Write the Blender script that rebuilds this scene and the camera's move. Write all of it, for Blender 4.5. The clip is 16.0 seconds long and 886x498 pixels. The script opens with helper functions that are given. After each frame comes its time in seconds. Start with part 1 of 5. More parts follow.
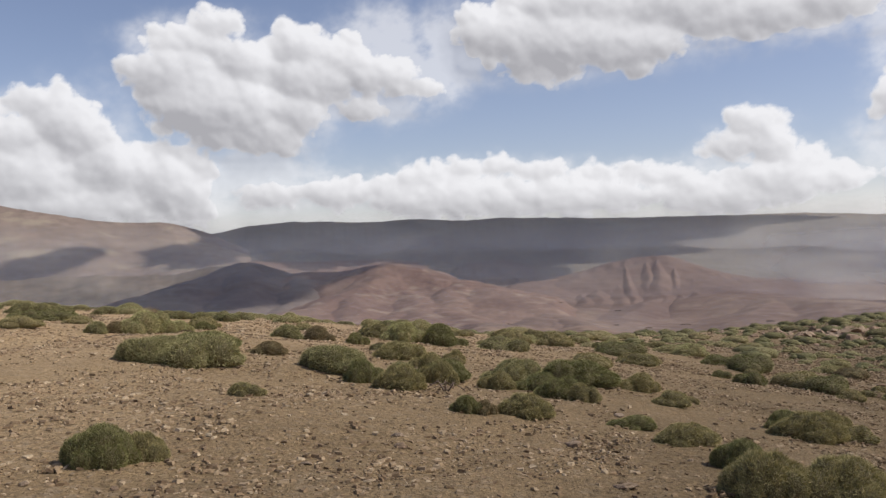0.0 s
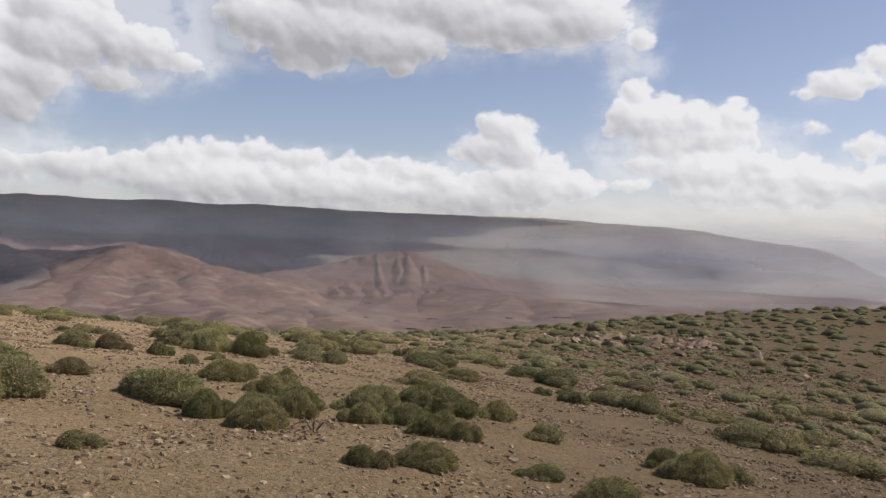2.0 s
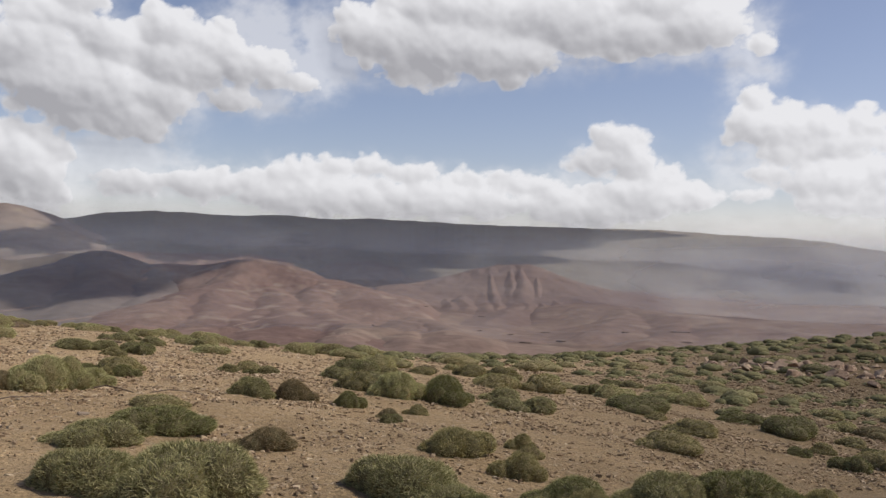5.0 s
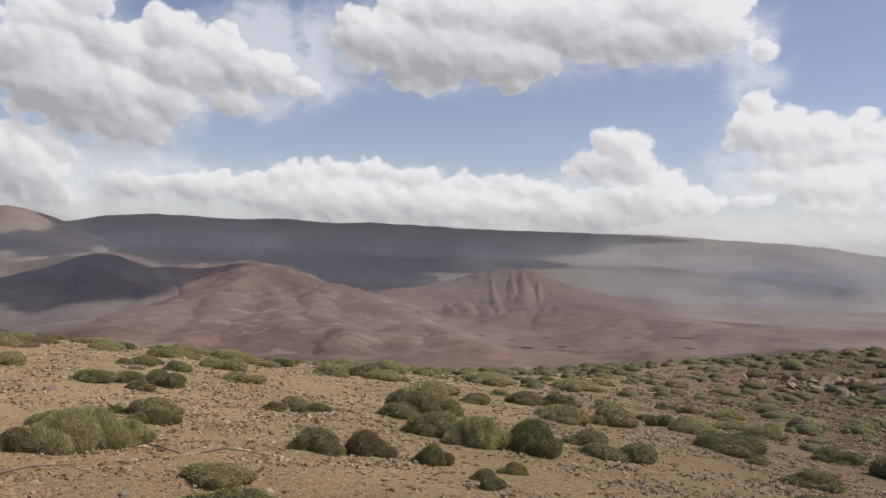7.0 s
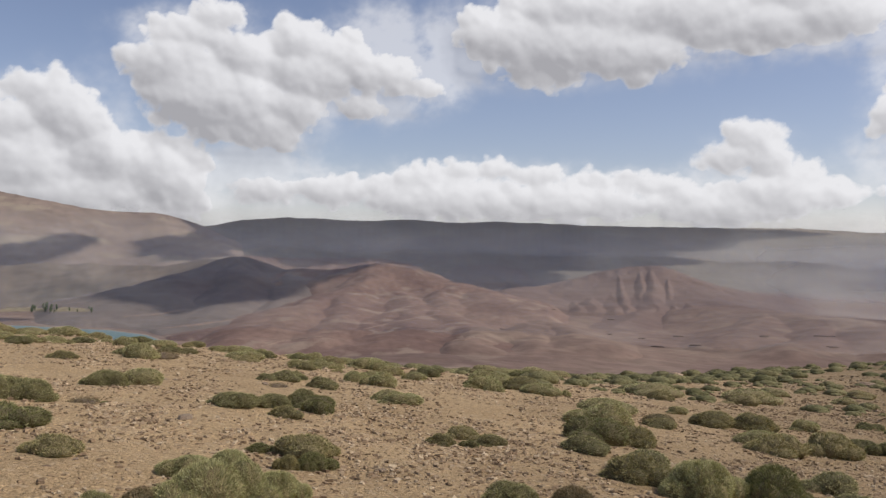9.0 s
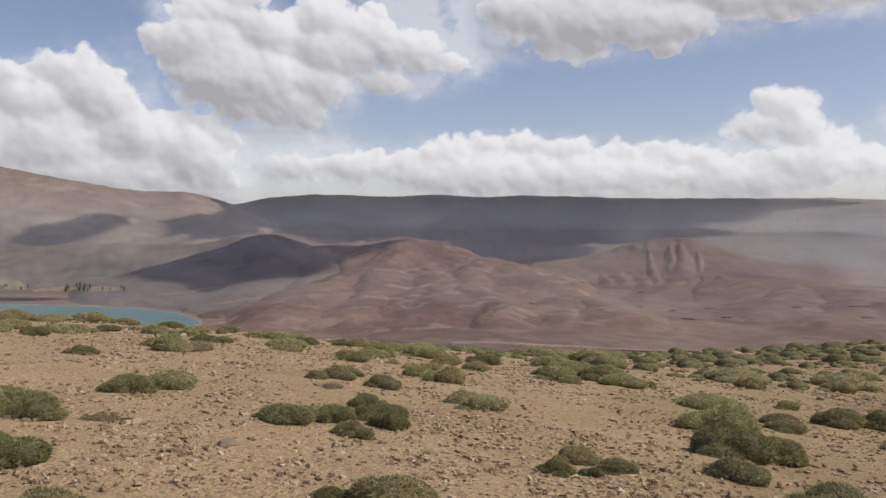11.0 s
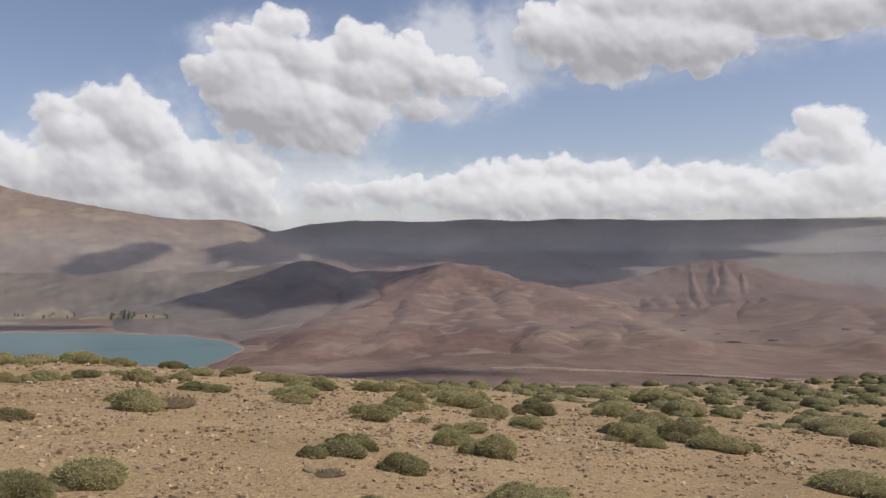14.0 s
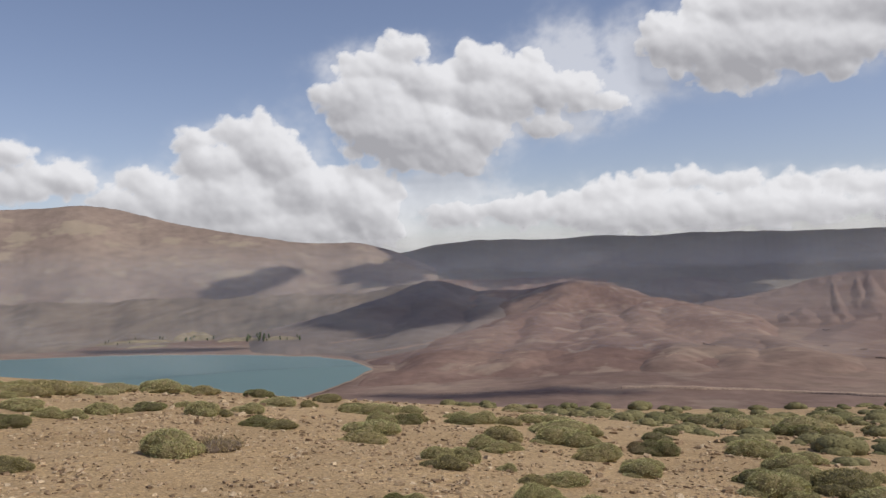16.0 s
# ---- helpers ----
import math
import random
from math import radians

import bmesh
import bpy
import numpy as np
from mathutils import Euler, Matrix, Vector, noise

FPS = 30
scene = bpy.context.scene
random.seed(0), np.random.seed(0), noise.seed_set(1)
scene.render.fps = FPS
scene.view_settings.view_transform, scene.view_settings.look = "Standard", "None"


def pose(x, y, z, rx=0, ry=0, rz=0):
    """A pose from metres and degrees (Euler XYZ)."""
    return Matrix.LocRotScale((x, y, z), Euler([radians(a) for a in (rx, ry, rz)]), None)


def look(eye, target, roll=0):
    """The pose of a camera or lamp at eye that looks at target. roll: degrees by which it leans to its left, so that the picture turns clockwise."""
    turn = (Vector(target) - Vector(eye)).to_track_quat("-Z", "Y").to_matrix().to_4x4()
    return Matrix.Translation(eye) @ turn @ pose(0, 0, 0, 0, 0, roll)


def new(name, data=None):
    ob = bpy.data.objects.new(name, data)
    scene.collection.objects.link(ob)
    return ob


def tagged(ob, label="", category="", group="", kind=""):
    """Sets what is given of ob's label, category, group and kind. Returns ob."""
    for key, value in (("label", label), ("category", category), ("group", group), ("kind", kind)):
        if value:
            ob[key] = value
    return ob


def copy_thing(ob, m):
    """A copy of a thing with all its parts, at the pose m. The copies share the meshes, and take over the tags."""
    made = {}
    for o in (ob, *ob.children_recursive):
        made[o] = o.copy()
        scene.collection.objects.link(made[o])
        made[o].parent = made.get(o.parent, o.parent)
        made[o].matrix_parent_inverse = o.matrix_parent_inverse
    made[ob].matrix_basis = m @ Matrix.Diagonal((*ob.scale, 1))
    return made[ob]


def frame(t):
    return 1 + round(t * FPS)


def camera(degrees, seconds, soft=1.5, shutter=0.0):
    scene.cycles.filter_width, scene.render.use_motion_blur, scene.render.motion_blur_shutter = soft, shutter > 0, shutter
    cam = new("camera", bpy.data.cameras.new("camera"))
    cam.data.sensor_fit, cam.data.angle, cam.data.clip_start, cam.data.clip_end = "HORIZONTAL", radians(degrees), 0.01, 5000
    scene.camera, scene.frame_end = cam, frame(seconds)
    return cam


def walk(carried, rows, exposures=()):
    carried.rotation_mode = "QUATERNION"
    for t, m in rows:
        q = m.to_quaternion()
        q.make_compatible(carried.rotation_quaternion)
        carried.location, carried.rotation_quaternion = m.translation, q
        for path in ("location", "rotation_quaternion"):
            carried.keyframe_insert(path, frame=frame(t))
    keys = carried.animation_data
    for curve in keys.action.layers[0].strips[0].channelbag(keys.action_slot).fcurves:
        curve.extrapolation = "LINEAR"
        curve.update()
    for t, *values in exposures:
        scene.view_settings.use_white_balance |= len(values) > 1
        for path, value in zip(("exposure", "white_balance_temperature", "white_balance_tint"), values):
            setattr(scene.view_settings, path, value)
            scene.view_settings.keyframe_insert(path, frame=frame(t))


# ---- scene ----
# ---------------- camera ----------------
cam = camera(53.25, 16.0, soft=1.45)
walk(cam, (
    (0.0, pose(0.000, 0.000, 1.600, 90.30, 1.50, -0.00)),
    (0.5, pose(-0.282, 0.290, 1.663, 90.40, 0.31, -2.11)),
    (1.0, pose(-0.605, 0.612, 1.689, 87.95, -0.25, -6.23)),
    (1.5, pose(-0.852, 0.934, 1.744, 90.00, -0.68, -6.90)),
    (2.0, pose(-1.086, 1.348, 1.851, 89.71, -1.67, -15.88)),
    (2.5, pose(-1.239, 1.738, 1.859, 91.45, -1.75, -17.22)),
    (3.0, pose(-1.385, 2.207, 1.917, 90.51, -0.90, -12.67)),
    (3.5, pose(-1.531, 2.633, 1.892, 91.55, -0.66, -12.35)),
    (4.0, pose(-1.733, 3.170, 1.945, 91.04, -0.99, -16.12)),
    (4.5, pose(-1.883, 3.636, 1.936, 90.53, -1.24, -14.03)),
    (5.0, pose(-2.029, 4.134, 1.991, 90.37, -1.39, -8.62)),
    (7.5, pose(-2.945, 6.585, 2.206, 90.67, -1.78, -8.47)),
    (8.0, pose(-3.052, 7.129, 2.213, 90.51, -1.35, -5.54)),
    (8.5, pose(-3.149, 7.635, 2.221, 90.61, -1.29, -1.65)),
    (11.0, pose(-3.985, 10.401, 2.211, 88.76, 0.04, 1.29)),
    (11.5, pose(-4.125, 10.997, 2.241, 89.14, -0.32, 5.34)),
    (12.0, pose(-4.211, 11.515, 2.228, 90.30, -0.06, 9.14)),
    (12.5, pose(-4.273, 12.068, 2.235, 89.78, 0.30, 5.49)),
    (13.0, pose(-4.255, 12.673, 2.199, 90.12, 1.03, 2.00)),
    (13.5, pose(-4.175, 13.210, 2.193, 89.68, 1.01, 4.70)),
    (14.0, pose(-4.083, 13.836, 2.165, 90.38, 0.72, 3.84)),
    (14.5, pose(-4.051, 14.379, 2.119, 90.90, 0.34, 2.58)),
    (15.0, pose(-3.968, 14.999, 2.098, 91.30, 2.25, 6.44)),
    (15.5, pose(-3.875, 15.557, 2.040, 91.33, 1.35, 8.21)),
    (16.0, pose(-3.784, 16.150, 2.059, 91.78, 2.01, 11.93)),
), exposures=((0, 0.0), (1.5, 0.0), (2.5, -0.13), (3.0, -0.1), (5.0, -0.1), (8.5, -0.09), (12.5, -0.1), (16, -0.12)))

# ---------------- light ----------------
SUN_AZ, SUN_EL = radians(98), radians(48)      # azimuth from +y towards +x
SUN = Vector((math.sin(SUN_AZ) * math.cos(SUN_EL), math.cos(SUN_AZ) * math.cos(SUN_EL), math.sin(SUN_EL)))

world = bpy.data.worlds.new("sky")
scene.world = world
world.use_nodes = True
wn = world.node_tree.nodes
sky = wn.new("ShaderNodeTexSky")
sky.sky_type = "NISHITA"
sky.sun_disc = False
sky.sun_elevation, sky.sun_rotation = SUN_EL, SUN_AZ
sky.altitude, sky.air_density, sky.dust_density, sky.ozone_density = 1800, 1.0, 3.5, 1.0
wn["Background"].inputs["Strength"].default_value = 0.11
tint = wn.new("ShaderNodeMix")
tint.data_type, tint.blend_type = "RGBA", "MULTIPLY"
tint.inputs[0].default_value, tint.inputs[7].default_value = 1.0, (1.25, 1.07, 1.05, 1)
world.node_tree.links.new(sky.outputs[0], tint.inputs[6])
world.node_tree.links.new(tint.outputs[2], wn["Background"].inputs[0])

sun = new("sun", bpy.data.lights.new("sun", "SUN"))
sun.data.energy, sun.data.angle, sun.data.color = 3.0, radians(0.7), (1.0, 0.95, 0.87)
sun.matrix_world = look(SUN * 100, (0, 0, 0))


# ---------------- materials ----------------
def material(name, colours, scale=1.0, fine=0.0, rough=0.9, bump=0.0, bump_scale=40.0, stretch=(1, 1, 1), island=False,
             objects=False, spots=None, detail=8.0, bump_dist=0.02, sandy=None, grain=0.3, thin=0.0, chips=None):
    """A rough natural surface: colours mixed by a broad noise, grain by a fine one."""
    m = bpy.data.materials.new(name)
    m.use_nodes = True
    n, l = m.node_tree.nodes, m.node_tree.links
    b = n["Principled BSDF"]
    b.inputs["Roughness"].default_value = rough
    b.inputs["Specular IOR Level"].default_value = 0.15
    co = n.new("ShaderNodeTexCoord")
    mp = n.new("ShaderNodeMapping")
    mp.inputs["Scale"].default_value = stretch
    l.new(co.outputs["Object"], mp.inputs[0])
    ramp = n.new("ShaderNodeValToRGB")
    el = ramp.color_ramp.elements
    while len(el) < len(colours):
        el.new(0.5)
    for i, c in enumerate(colours):
        el[i].position = 0.25 + 0.5 * i / max(1, len(colours) - 1) if not (island or objects) else i / max(1, len(colours) - 1)
        el[i].color = (*c, 1)
    if island:
        g = n.new("ShaderNodeNewGeometry")
        l.new(g.outputs["Random Per Island"], ramp.inputs[0])
    elif objects:
        g = n.new("ShaderNodeObjectInfo")
        l.new(g.outputs["Random"], ramp.inputs[0])
    else:
        big = n.new("ShaderNodeTexNoise")
        big.inputs["Scale"].default_value, big.inputs["Detail"].default_value = scale, detail
        big.inputs["Roughness"].default_value = 0.62
        l.new(mp.outputs[0], big.inputs["Vector"])
        l.new(big.outputs[0], ramp.inputs[0])
    out = ramp.outputs[0]
    if fine:
        f = n.new("ShaderNodeTexNoise")
        f.inputs["Scale"].default_value, f.inputs["Detail"].default_value = fine, 5.0
        l.new(mp.outputs[0], f.inputs["Vector"])
        mr = n.new("ShaderNodeMapRange")
        mr.inputs["From Min"].default_value, mr.inputs["From Max"].default_value = 0.3, 0.7
        mr.inputs["To Min"].default_value, mr.inputs["To Max"].default_value = 1 - grain, 1 + grain
        l.new(f.outputs[0], mr.inputs[0])
        mix = n.new("ShaderNodeMix")
        mix.data_type, mix.blend_type = "RGBA", "MULTIPLY"
        mix.inputs[0].default_value = 1.0
        l.new(out, mix.inputs[6])
        l.new(mr.outputs[0], mix.inputs[7])
        out = mix.outputs[2]
    if spots:
        size, colour, amount = spots
        v = n.new("ShaderNodeTexNoise")
        v.inputs["Scale"].default_value, v.inputs["Detail"].default_value = size, 3.0
        l.new(mp.outputs[0], v.inputs["Vector"])
        mr = n.new("ShaderNodeMapRange")
        mr.interpolation_type = "SMOOTHSTEP"
        mr.inputs["From Min"].default_value, mr.inputs["From Max"].default_value = 0.56, 0.66
        mr.inputs["To Max"].default_value = amount
        l.new(v.outputs[0], mr.inputs[0])
        mix = n.new("ShaderNodeMix")
        mix.data_type = "RGBA"
        mix.inputs[7].default_value = (*colour, 1)
        l.new(mr.outputs[0], mix.inputs[0])
        l.new(out, mix.inputs[6])
        out = mix.outputs[2]
    if chips:
        # flat stone chips bedded in the surface, each of its own tone
        size, share = chips
        wob, wmul, vo, near_, tone_, mx_ = (n.new("ShaderNode" + k) for k in ("TexNoise", "VectorMath", "TexVoronoi", "MapRange", "MapRange", "Mix"))
        wob.inputs["Scale"].default_value, wob.inputs["Detail"].default_value = size * 1.3, 3.0
        wmul.operation = "MULTIPLY_ADD"
        wmul.inputs[1].default_value = (0.9 / size,) * 3
        l.new(mp.outputs[0], wob.inputs["Vector"])
        l.new(wob.outputs["Color"], wmul.inputs[0])
        l.new(mp.outputs[0], wmul.inputs[2])
        vo.distance = "CHEBYCHEV"
        vo.inputs["Scale"].default_value = size
        l.new(wmul.outputs[0], vo.inputs["Vector"])
        near_.inputs["From Min"].default_value, near_.inputs["From Max"].default_value = share, share - 0.06
        l.new(vo.outputs["Distance"], near_.inputs[0])
        tone_.inputs["To Min"].default_value, tone_.inputs["To Max"].default_value = 0.62, 1.42
        l.new(vo.outputs["Color"], tone_.inputs[0])
        mx_.data_type, mx_.blend_type = "RGBA", "MULTIPLY"
        l.new(near_.outputs[0], mx_.inputs[0])
        l.new(out, mx_.inputs[6])
        l.new(tone_.outputs[0], mx_.inputs[7])
        out = mx_.outputs[2]
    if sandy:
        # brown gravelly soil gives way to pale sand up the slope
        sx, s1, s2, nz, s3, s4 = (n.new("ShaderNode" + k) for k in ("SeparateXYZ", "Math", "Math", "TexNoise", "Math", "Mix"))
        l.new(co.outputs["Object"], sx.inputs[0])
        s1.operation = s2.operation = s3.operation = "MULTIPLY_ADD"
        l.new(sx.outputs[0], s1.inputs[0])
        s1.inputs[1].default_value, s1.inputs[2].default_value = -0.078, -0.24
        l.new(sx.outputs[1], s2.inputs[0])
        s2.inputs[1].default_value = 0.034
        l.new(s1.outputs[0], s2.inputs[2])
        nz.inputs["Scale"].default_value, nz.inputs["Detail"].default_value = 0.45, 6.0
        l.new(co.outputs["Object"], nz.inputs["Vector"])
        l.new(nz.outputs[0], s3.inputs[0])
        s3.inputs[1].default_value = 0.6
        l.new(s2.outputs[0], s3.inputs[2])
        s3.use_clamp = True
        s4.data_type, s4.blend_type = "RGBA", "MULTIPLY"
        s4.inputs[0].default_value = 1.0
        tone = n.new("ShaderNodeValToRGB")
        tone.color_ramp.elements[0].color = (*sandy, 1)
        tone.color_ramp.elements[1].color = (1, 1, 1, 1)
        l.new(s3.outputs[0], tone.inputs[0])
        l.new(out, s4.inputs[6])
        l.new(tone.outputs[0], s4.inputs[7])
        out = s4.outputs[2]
    l.new(out, b.inputs["Base Color"])
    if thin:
        # needles are paler towards their tips; roots darkened in colour, imitating shade in the creases
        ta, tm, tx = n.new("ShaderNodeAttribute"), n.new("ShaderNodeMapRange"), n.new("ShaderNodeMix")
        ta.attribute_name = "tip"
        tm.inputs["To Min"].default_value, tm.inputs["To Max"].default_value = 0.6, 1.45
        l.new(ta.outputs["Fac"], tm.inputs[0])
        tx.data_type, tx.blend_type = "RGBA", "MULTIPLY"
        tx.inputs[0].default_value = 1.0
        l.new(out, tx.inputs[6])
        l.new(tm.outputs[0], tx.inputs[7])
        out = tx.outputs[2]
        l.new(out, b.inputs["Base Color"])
        # leaves let part of the light through
        tl, mx = n.new("ShaderNodeBsdfTranslucent"), n.new("ShaderNodeMixShader")
        l.new(out, tl.inputs[0])
        mx.inputs[0].default_value = thin
        l.new(b.outputs[0], mx.inputs[1])
        l.new(tl.outputs[0], mx.inputs[2])
        l.new(mx.outputs[0], n["Material Output"].inputs[0])
    if bump:
        t = n.new("ShaderNodeTexNoise")
        t.inputs["Scale"].default_value, t.inputs["Detail"].default_value = bump_scale, 6.0
        l.new(mp.outputs[0], t.inputs["Vector"])
        bp = n.new("ShaderNodeBump")
        bp.inputs["Strength"].default_value, bp.inputs["Distance"].default_value = bump, bump_dist
        if chips:
            hi = n.new("ShaderNodeMath")
            hi.operation = "MULTIPLY_ADD"
            hi.inputs[1].default_value = 0.35
            l.new(near_.outputs[0], hi.inputs[0])
            l.new(t.outputs[0], hi.inputs[2])
            l.new(hi.outputs[0], bp.inputs["Height"])
        else:
            l.new(t.outputs[0], bp.inputs["Height"])
        l.new(bp.outputs[0], b.inputs["Normal"])
    return m


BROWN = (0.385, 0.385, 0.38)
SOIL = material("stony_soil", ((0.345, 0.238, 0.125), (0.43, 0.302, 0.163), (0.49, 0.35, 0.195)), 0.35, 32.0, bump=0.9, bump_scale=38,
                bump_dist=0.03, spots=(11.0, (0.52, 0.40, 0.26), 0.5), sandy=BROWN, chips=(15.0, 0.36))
VALLEY = material("red_valley_soil", ((0.15, 0.10, 0.083), (0.215, 0.148, 0.117), (0.30, 0.225, 0.17)), 0.006, 0.05,
                  spots=(0.016, (0.34, 0.265, 0.20), 0.35), stretch=(1, 1, 1), bump=0.6, bump_scale=0.02, bump_dist=9, grain=0.16)
RED_HILL = material("red_earth", ((0.143, 0.090, 0.076), (0.207, 0.135, 0.108), (0.292, 0.207, 0.160)), 0.007, 0.06,
                    spots=(0.02, (0.34, 0.265, 0.20), 0.55), stretch=(1, 0.7, 1), bump=0.7, bump_scale=0.016, bump_dist=14, grain=0.16)
MESA = material("layered_red_rock", ((0.155, 0.105, 0.088), (0.195, 0.135, 0.112), (0.24, 0.175, 0.145)), 0.006, 0.05, stretch=(1, 1, 2.5), bump=0.6, bump_scale=0.016, bump_dist=12, grain=0.14)
DARK_HILL = material("grey_brown_scrub", ((0.15, 0.125, 0.11), (0.19, 0.155, 0.135), (0.24, 0.19, 0.16)), 0.006, 0.05, stretch=(1, 0.7, 1), bump=0.5, bump_scale=0.014, bump_dist=12, grain=0.1)
BEIGE = material("dry_beige_slope", ((0.21, 0.162, 0.132), (0.262, 0.203, 0.165), (0.32, 0.252, 0.20)), 0.0035, 0.03,
                 spots=(0.008, (0.37, 0.31, 0.225), 0.6), stretch=(1, 0.7, 1), bump=0.5, bump_scale=0.008, bump_dist=18, grain=0.13)
RIDGE = material("grey_mountain", ((0.17, 0.15, 0.125), (0.215, 0.19, 0.155), (0.27, 0.225, 0.18)), 0.003, 0.03, stretch=(1, 0.7, 1), bump=0.6, bump_scale=0.008, bump_dist=20, grain=0.08)
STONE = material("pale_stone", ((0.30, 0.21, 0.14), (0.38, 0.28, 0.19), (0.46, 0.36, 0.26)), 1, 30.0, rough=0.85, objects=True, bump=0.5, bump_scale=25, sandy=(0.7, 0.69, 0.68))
PINK = material("pinkish_rock", ((0.252, 0.170, 0.113), (0.357, 0.257, 0.174), (0.461, 0.348, 0.244)), 1, 14.0, rough=0.85, objects=True, bump=0.6, bump_scale=12)
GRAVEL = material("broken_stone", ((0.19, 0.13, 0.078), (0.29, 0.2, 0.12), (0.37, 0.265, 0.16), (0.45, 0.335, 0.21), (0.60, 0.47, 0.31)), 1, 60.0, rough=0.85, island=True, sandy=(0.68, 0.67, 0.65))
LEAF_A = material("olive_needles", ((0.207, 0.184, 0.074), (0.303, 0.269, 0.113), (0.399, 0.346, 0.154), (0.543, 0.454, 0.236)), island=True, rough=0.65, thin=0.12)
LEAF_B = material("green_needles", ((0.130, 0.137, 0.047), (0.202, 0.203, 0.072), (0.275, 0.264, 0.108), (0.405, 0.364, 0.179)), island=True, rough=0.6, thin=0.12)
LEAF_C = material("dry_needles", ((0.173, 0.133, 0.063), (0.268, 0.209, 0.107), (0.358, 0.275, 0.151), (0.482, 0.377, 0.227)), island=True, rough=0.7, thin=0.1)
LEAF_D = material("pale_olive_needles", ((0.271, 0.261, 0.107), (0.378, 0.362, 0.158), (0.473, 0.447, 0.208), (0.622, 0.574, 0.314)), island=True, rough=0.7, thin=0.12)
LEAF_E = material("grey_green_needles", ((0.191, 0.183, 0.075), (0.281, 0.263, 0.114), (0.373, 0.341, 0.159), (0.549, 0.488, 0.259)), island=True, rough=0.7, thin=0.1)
LEAF_FAR = material("far_needles", ((0.138, 0.124, 0.054), (0.194, 0.173, 0.079), (0.265, 0.233, 0.113)), 0.9, 16.0, rough=0.8, bump=0.8, bump_scale=14, bump_dist=0.06)
LEAF_FAR_DARK = material("far_dark_needles", ((0.106, 0.103, 0.043), (0.157, 0.146, 0.065), (0.226, 0.200, 0.097)), 0.9, 16.0, rough=0.8, bump=0.8, bump_scale=14, bump_dist=0.06)
INNER_PALE = material("pale_shrub_heart", ((0.177, 0.141, 0.071), (0.251, 0.205, 0.104), (0.325, 0.263, 0.141)), 9.0, 60.0, bump=1.0, bump_scale=60)
INNER = material("shrub_heart", ((0.095, 0.084, 0.042), (0.148, 0.126, 0.064), (0.216, 0.177, 0.097)), 9.0, 60.0, bump=1.0, bump_scale=60)
WOOD = material("weathered_wood", ((0.13, 0.095, 0.07), (0.22, 0.17, 0.13)), 12.0, 90.0, bump=0.6, bump_scale=70)
FIELD = material("dry_fields", ((0.239, 0.195, 0.120), (0.289, 0.236, 0.149), (0.214, 0.189, 0.107)), 0.01, 0.08)
TREE = material("poplar_leaves", ((0.08, 0.10, 0.045), (0.13, 0.155, 0.075)), 0.5, 2.0)
FAINT = material("worn_track", ((0.235, 0.165, 0.13), (0.29, 0.21, 0.165)), 0.05, 0.4)
TRACK = material("dusty_track", ((0.31, 0.225, 0.17), (0.37, 0.275, 0.205)), 0.05, 0.4)

WATER = bpy.data.materials.new("turquoise_water")
WATER.use_nodes = True
wb = WATER.node_tree.nodes["Principled BSDF"]
wb.inputs["Base Color"].default_value = (0.125, 0.205, 0.20, 1)
wb.inputs["Roughness"].default_value = 0.5
wb.inputs["Specular IOR Level"].default_value = 0.3


# ---------------- tools ----------------
def mesh_of(name, verts, faces, mats, smooth=False):
    """A mesh from arrays of corners and of triangles or quads."""
    verts, faces = np.asarray(verts, float), np.asarray(faces, int)
    me = bpy.data.meshes.new(name)
    k = faces.shape[1]
    me.vertices.add(len(verts))
    me.vertices.foreach_set("co", verts.ravel())
    me.loops.add(faces.size)
    me.loops.foreach_set("vertex_index", faces.ravel())
    me.polygons.add(len(faces))
    me.polygons.foreach_set("loop_start", np.arange(0, faces.size, k))
    me.polygons.foreach_set("use_smooth", np.full(len(faces), smooth))
    me.update(calc_edges=True)
    for m in mats:
        me.materials.append(m)
    return me


def grid_faces(nu, nv):
    """Quads of a sheet of nu by nv corners, u running slowest."""
    i = np.arange(nu - 1)[:, None] * nv + np.arange(nv - 1)[None, :]
    return np.stack([i, i + nv, i + nv + 1, i + 1], -1).reshape(-1, 4)


_rng = np.random.RandomState(5)
_perm = np.concatenate([_rng.permutation(256)] * 3)
_grad = np.stack([np.cos(np.arange(256) * 2.399), np.sin(np.arange(256) * 2.399)], 1)


def perlin(x, y):
    xi, yi = np.floor(x).astype(int), np.floor(y).astype(int)
    xf, yf = x - xi, y - yi
    u, v = xf ** 3 * (xf * (xf * 6 - 15) + 10), yf ** 3 * (yf * (yf * 6 - 15) + 10)

    def corner(i, j):
        g = _grad[_perm[_perm[(xi + i) & 255] + ((yi + j) & 255)]]
        return g[..., 0] * (xf - i) + g[..., 1] * (yf - j)
    a = corner(0, 0) * (1 - u) + corner(1, 0) * u
    b = corner(0, 1) * (1 - u) + corner(1, 1) * u
    return (a * (1 - v) + b * v) * 1.5


def fbm(x, y, octaves=5, gain=0.5):
    s, a = 0, 1.0
    for k in range(octaves):
        s = s + a * perlin(x * 2.03 ** k + 17.3 * k, y * 2.03 ** k + 9.1 * k)
        a *= gain
    return s


def ridged(x, y, octaves=4, gain=0.55):
    s, a = 0, 1.0
    for k in range(octaves):
        s = s + a * (1 - 2 * np.abs(perlin(x * 2.1 ** k + 31.7 * k, y * 2.1 ** k + 5.3 * k)))
        a *= gain
    return s


def smoothstep(a, b, x):
    t = np.clip((x - a) / (b - a), 0, 1)
    return t * t * (3 - 2 * t)


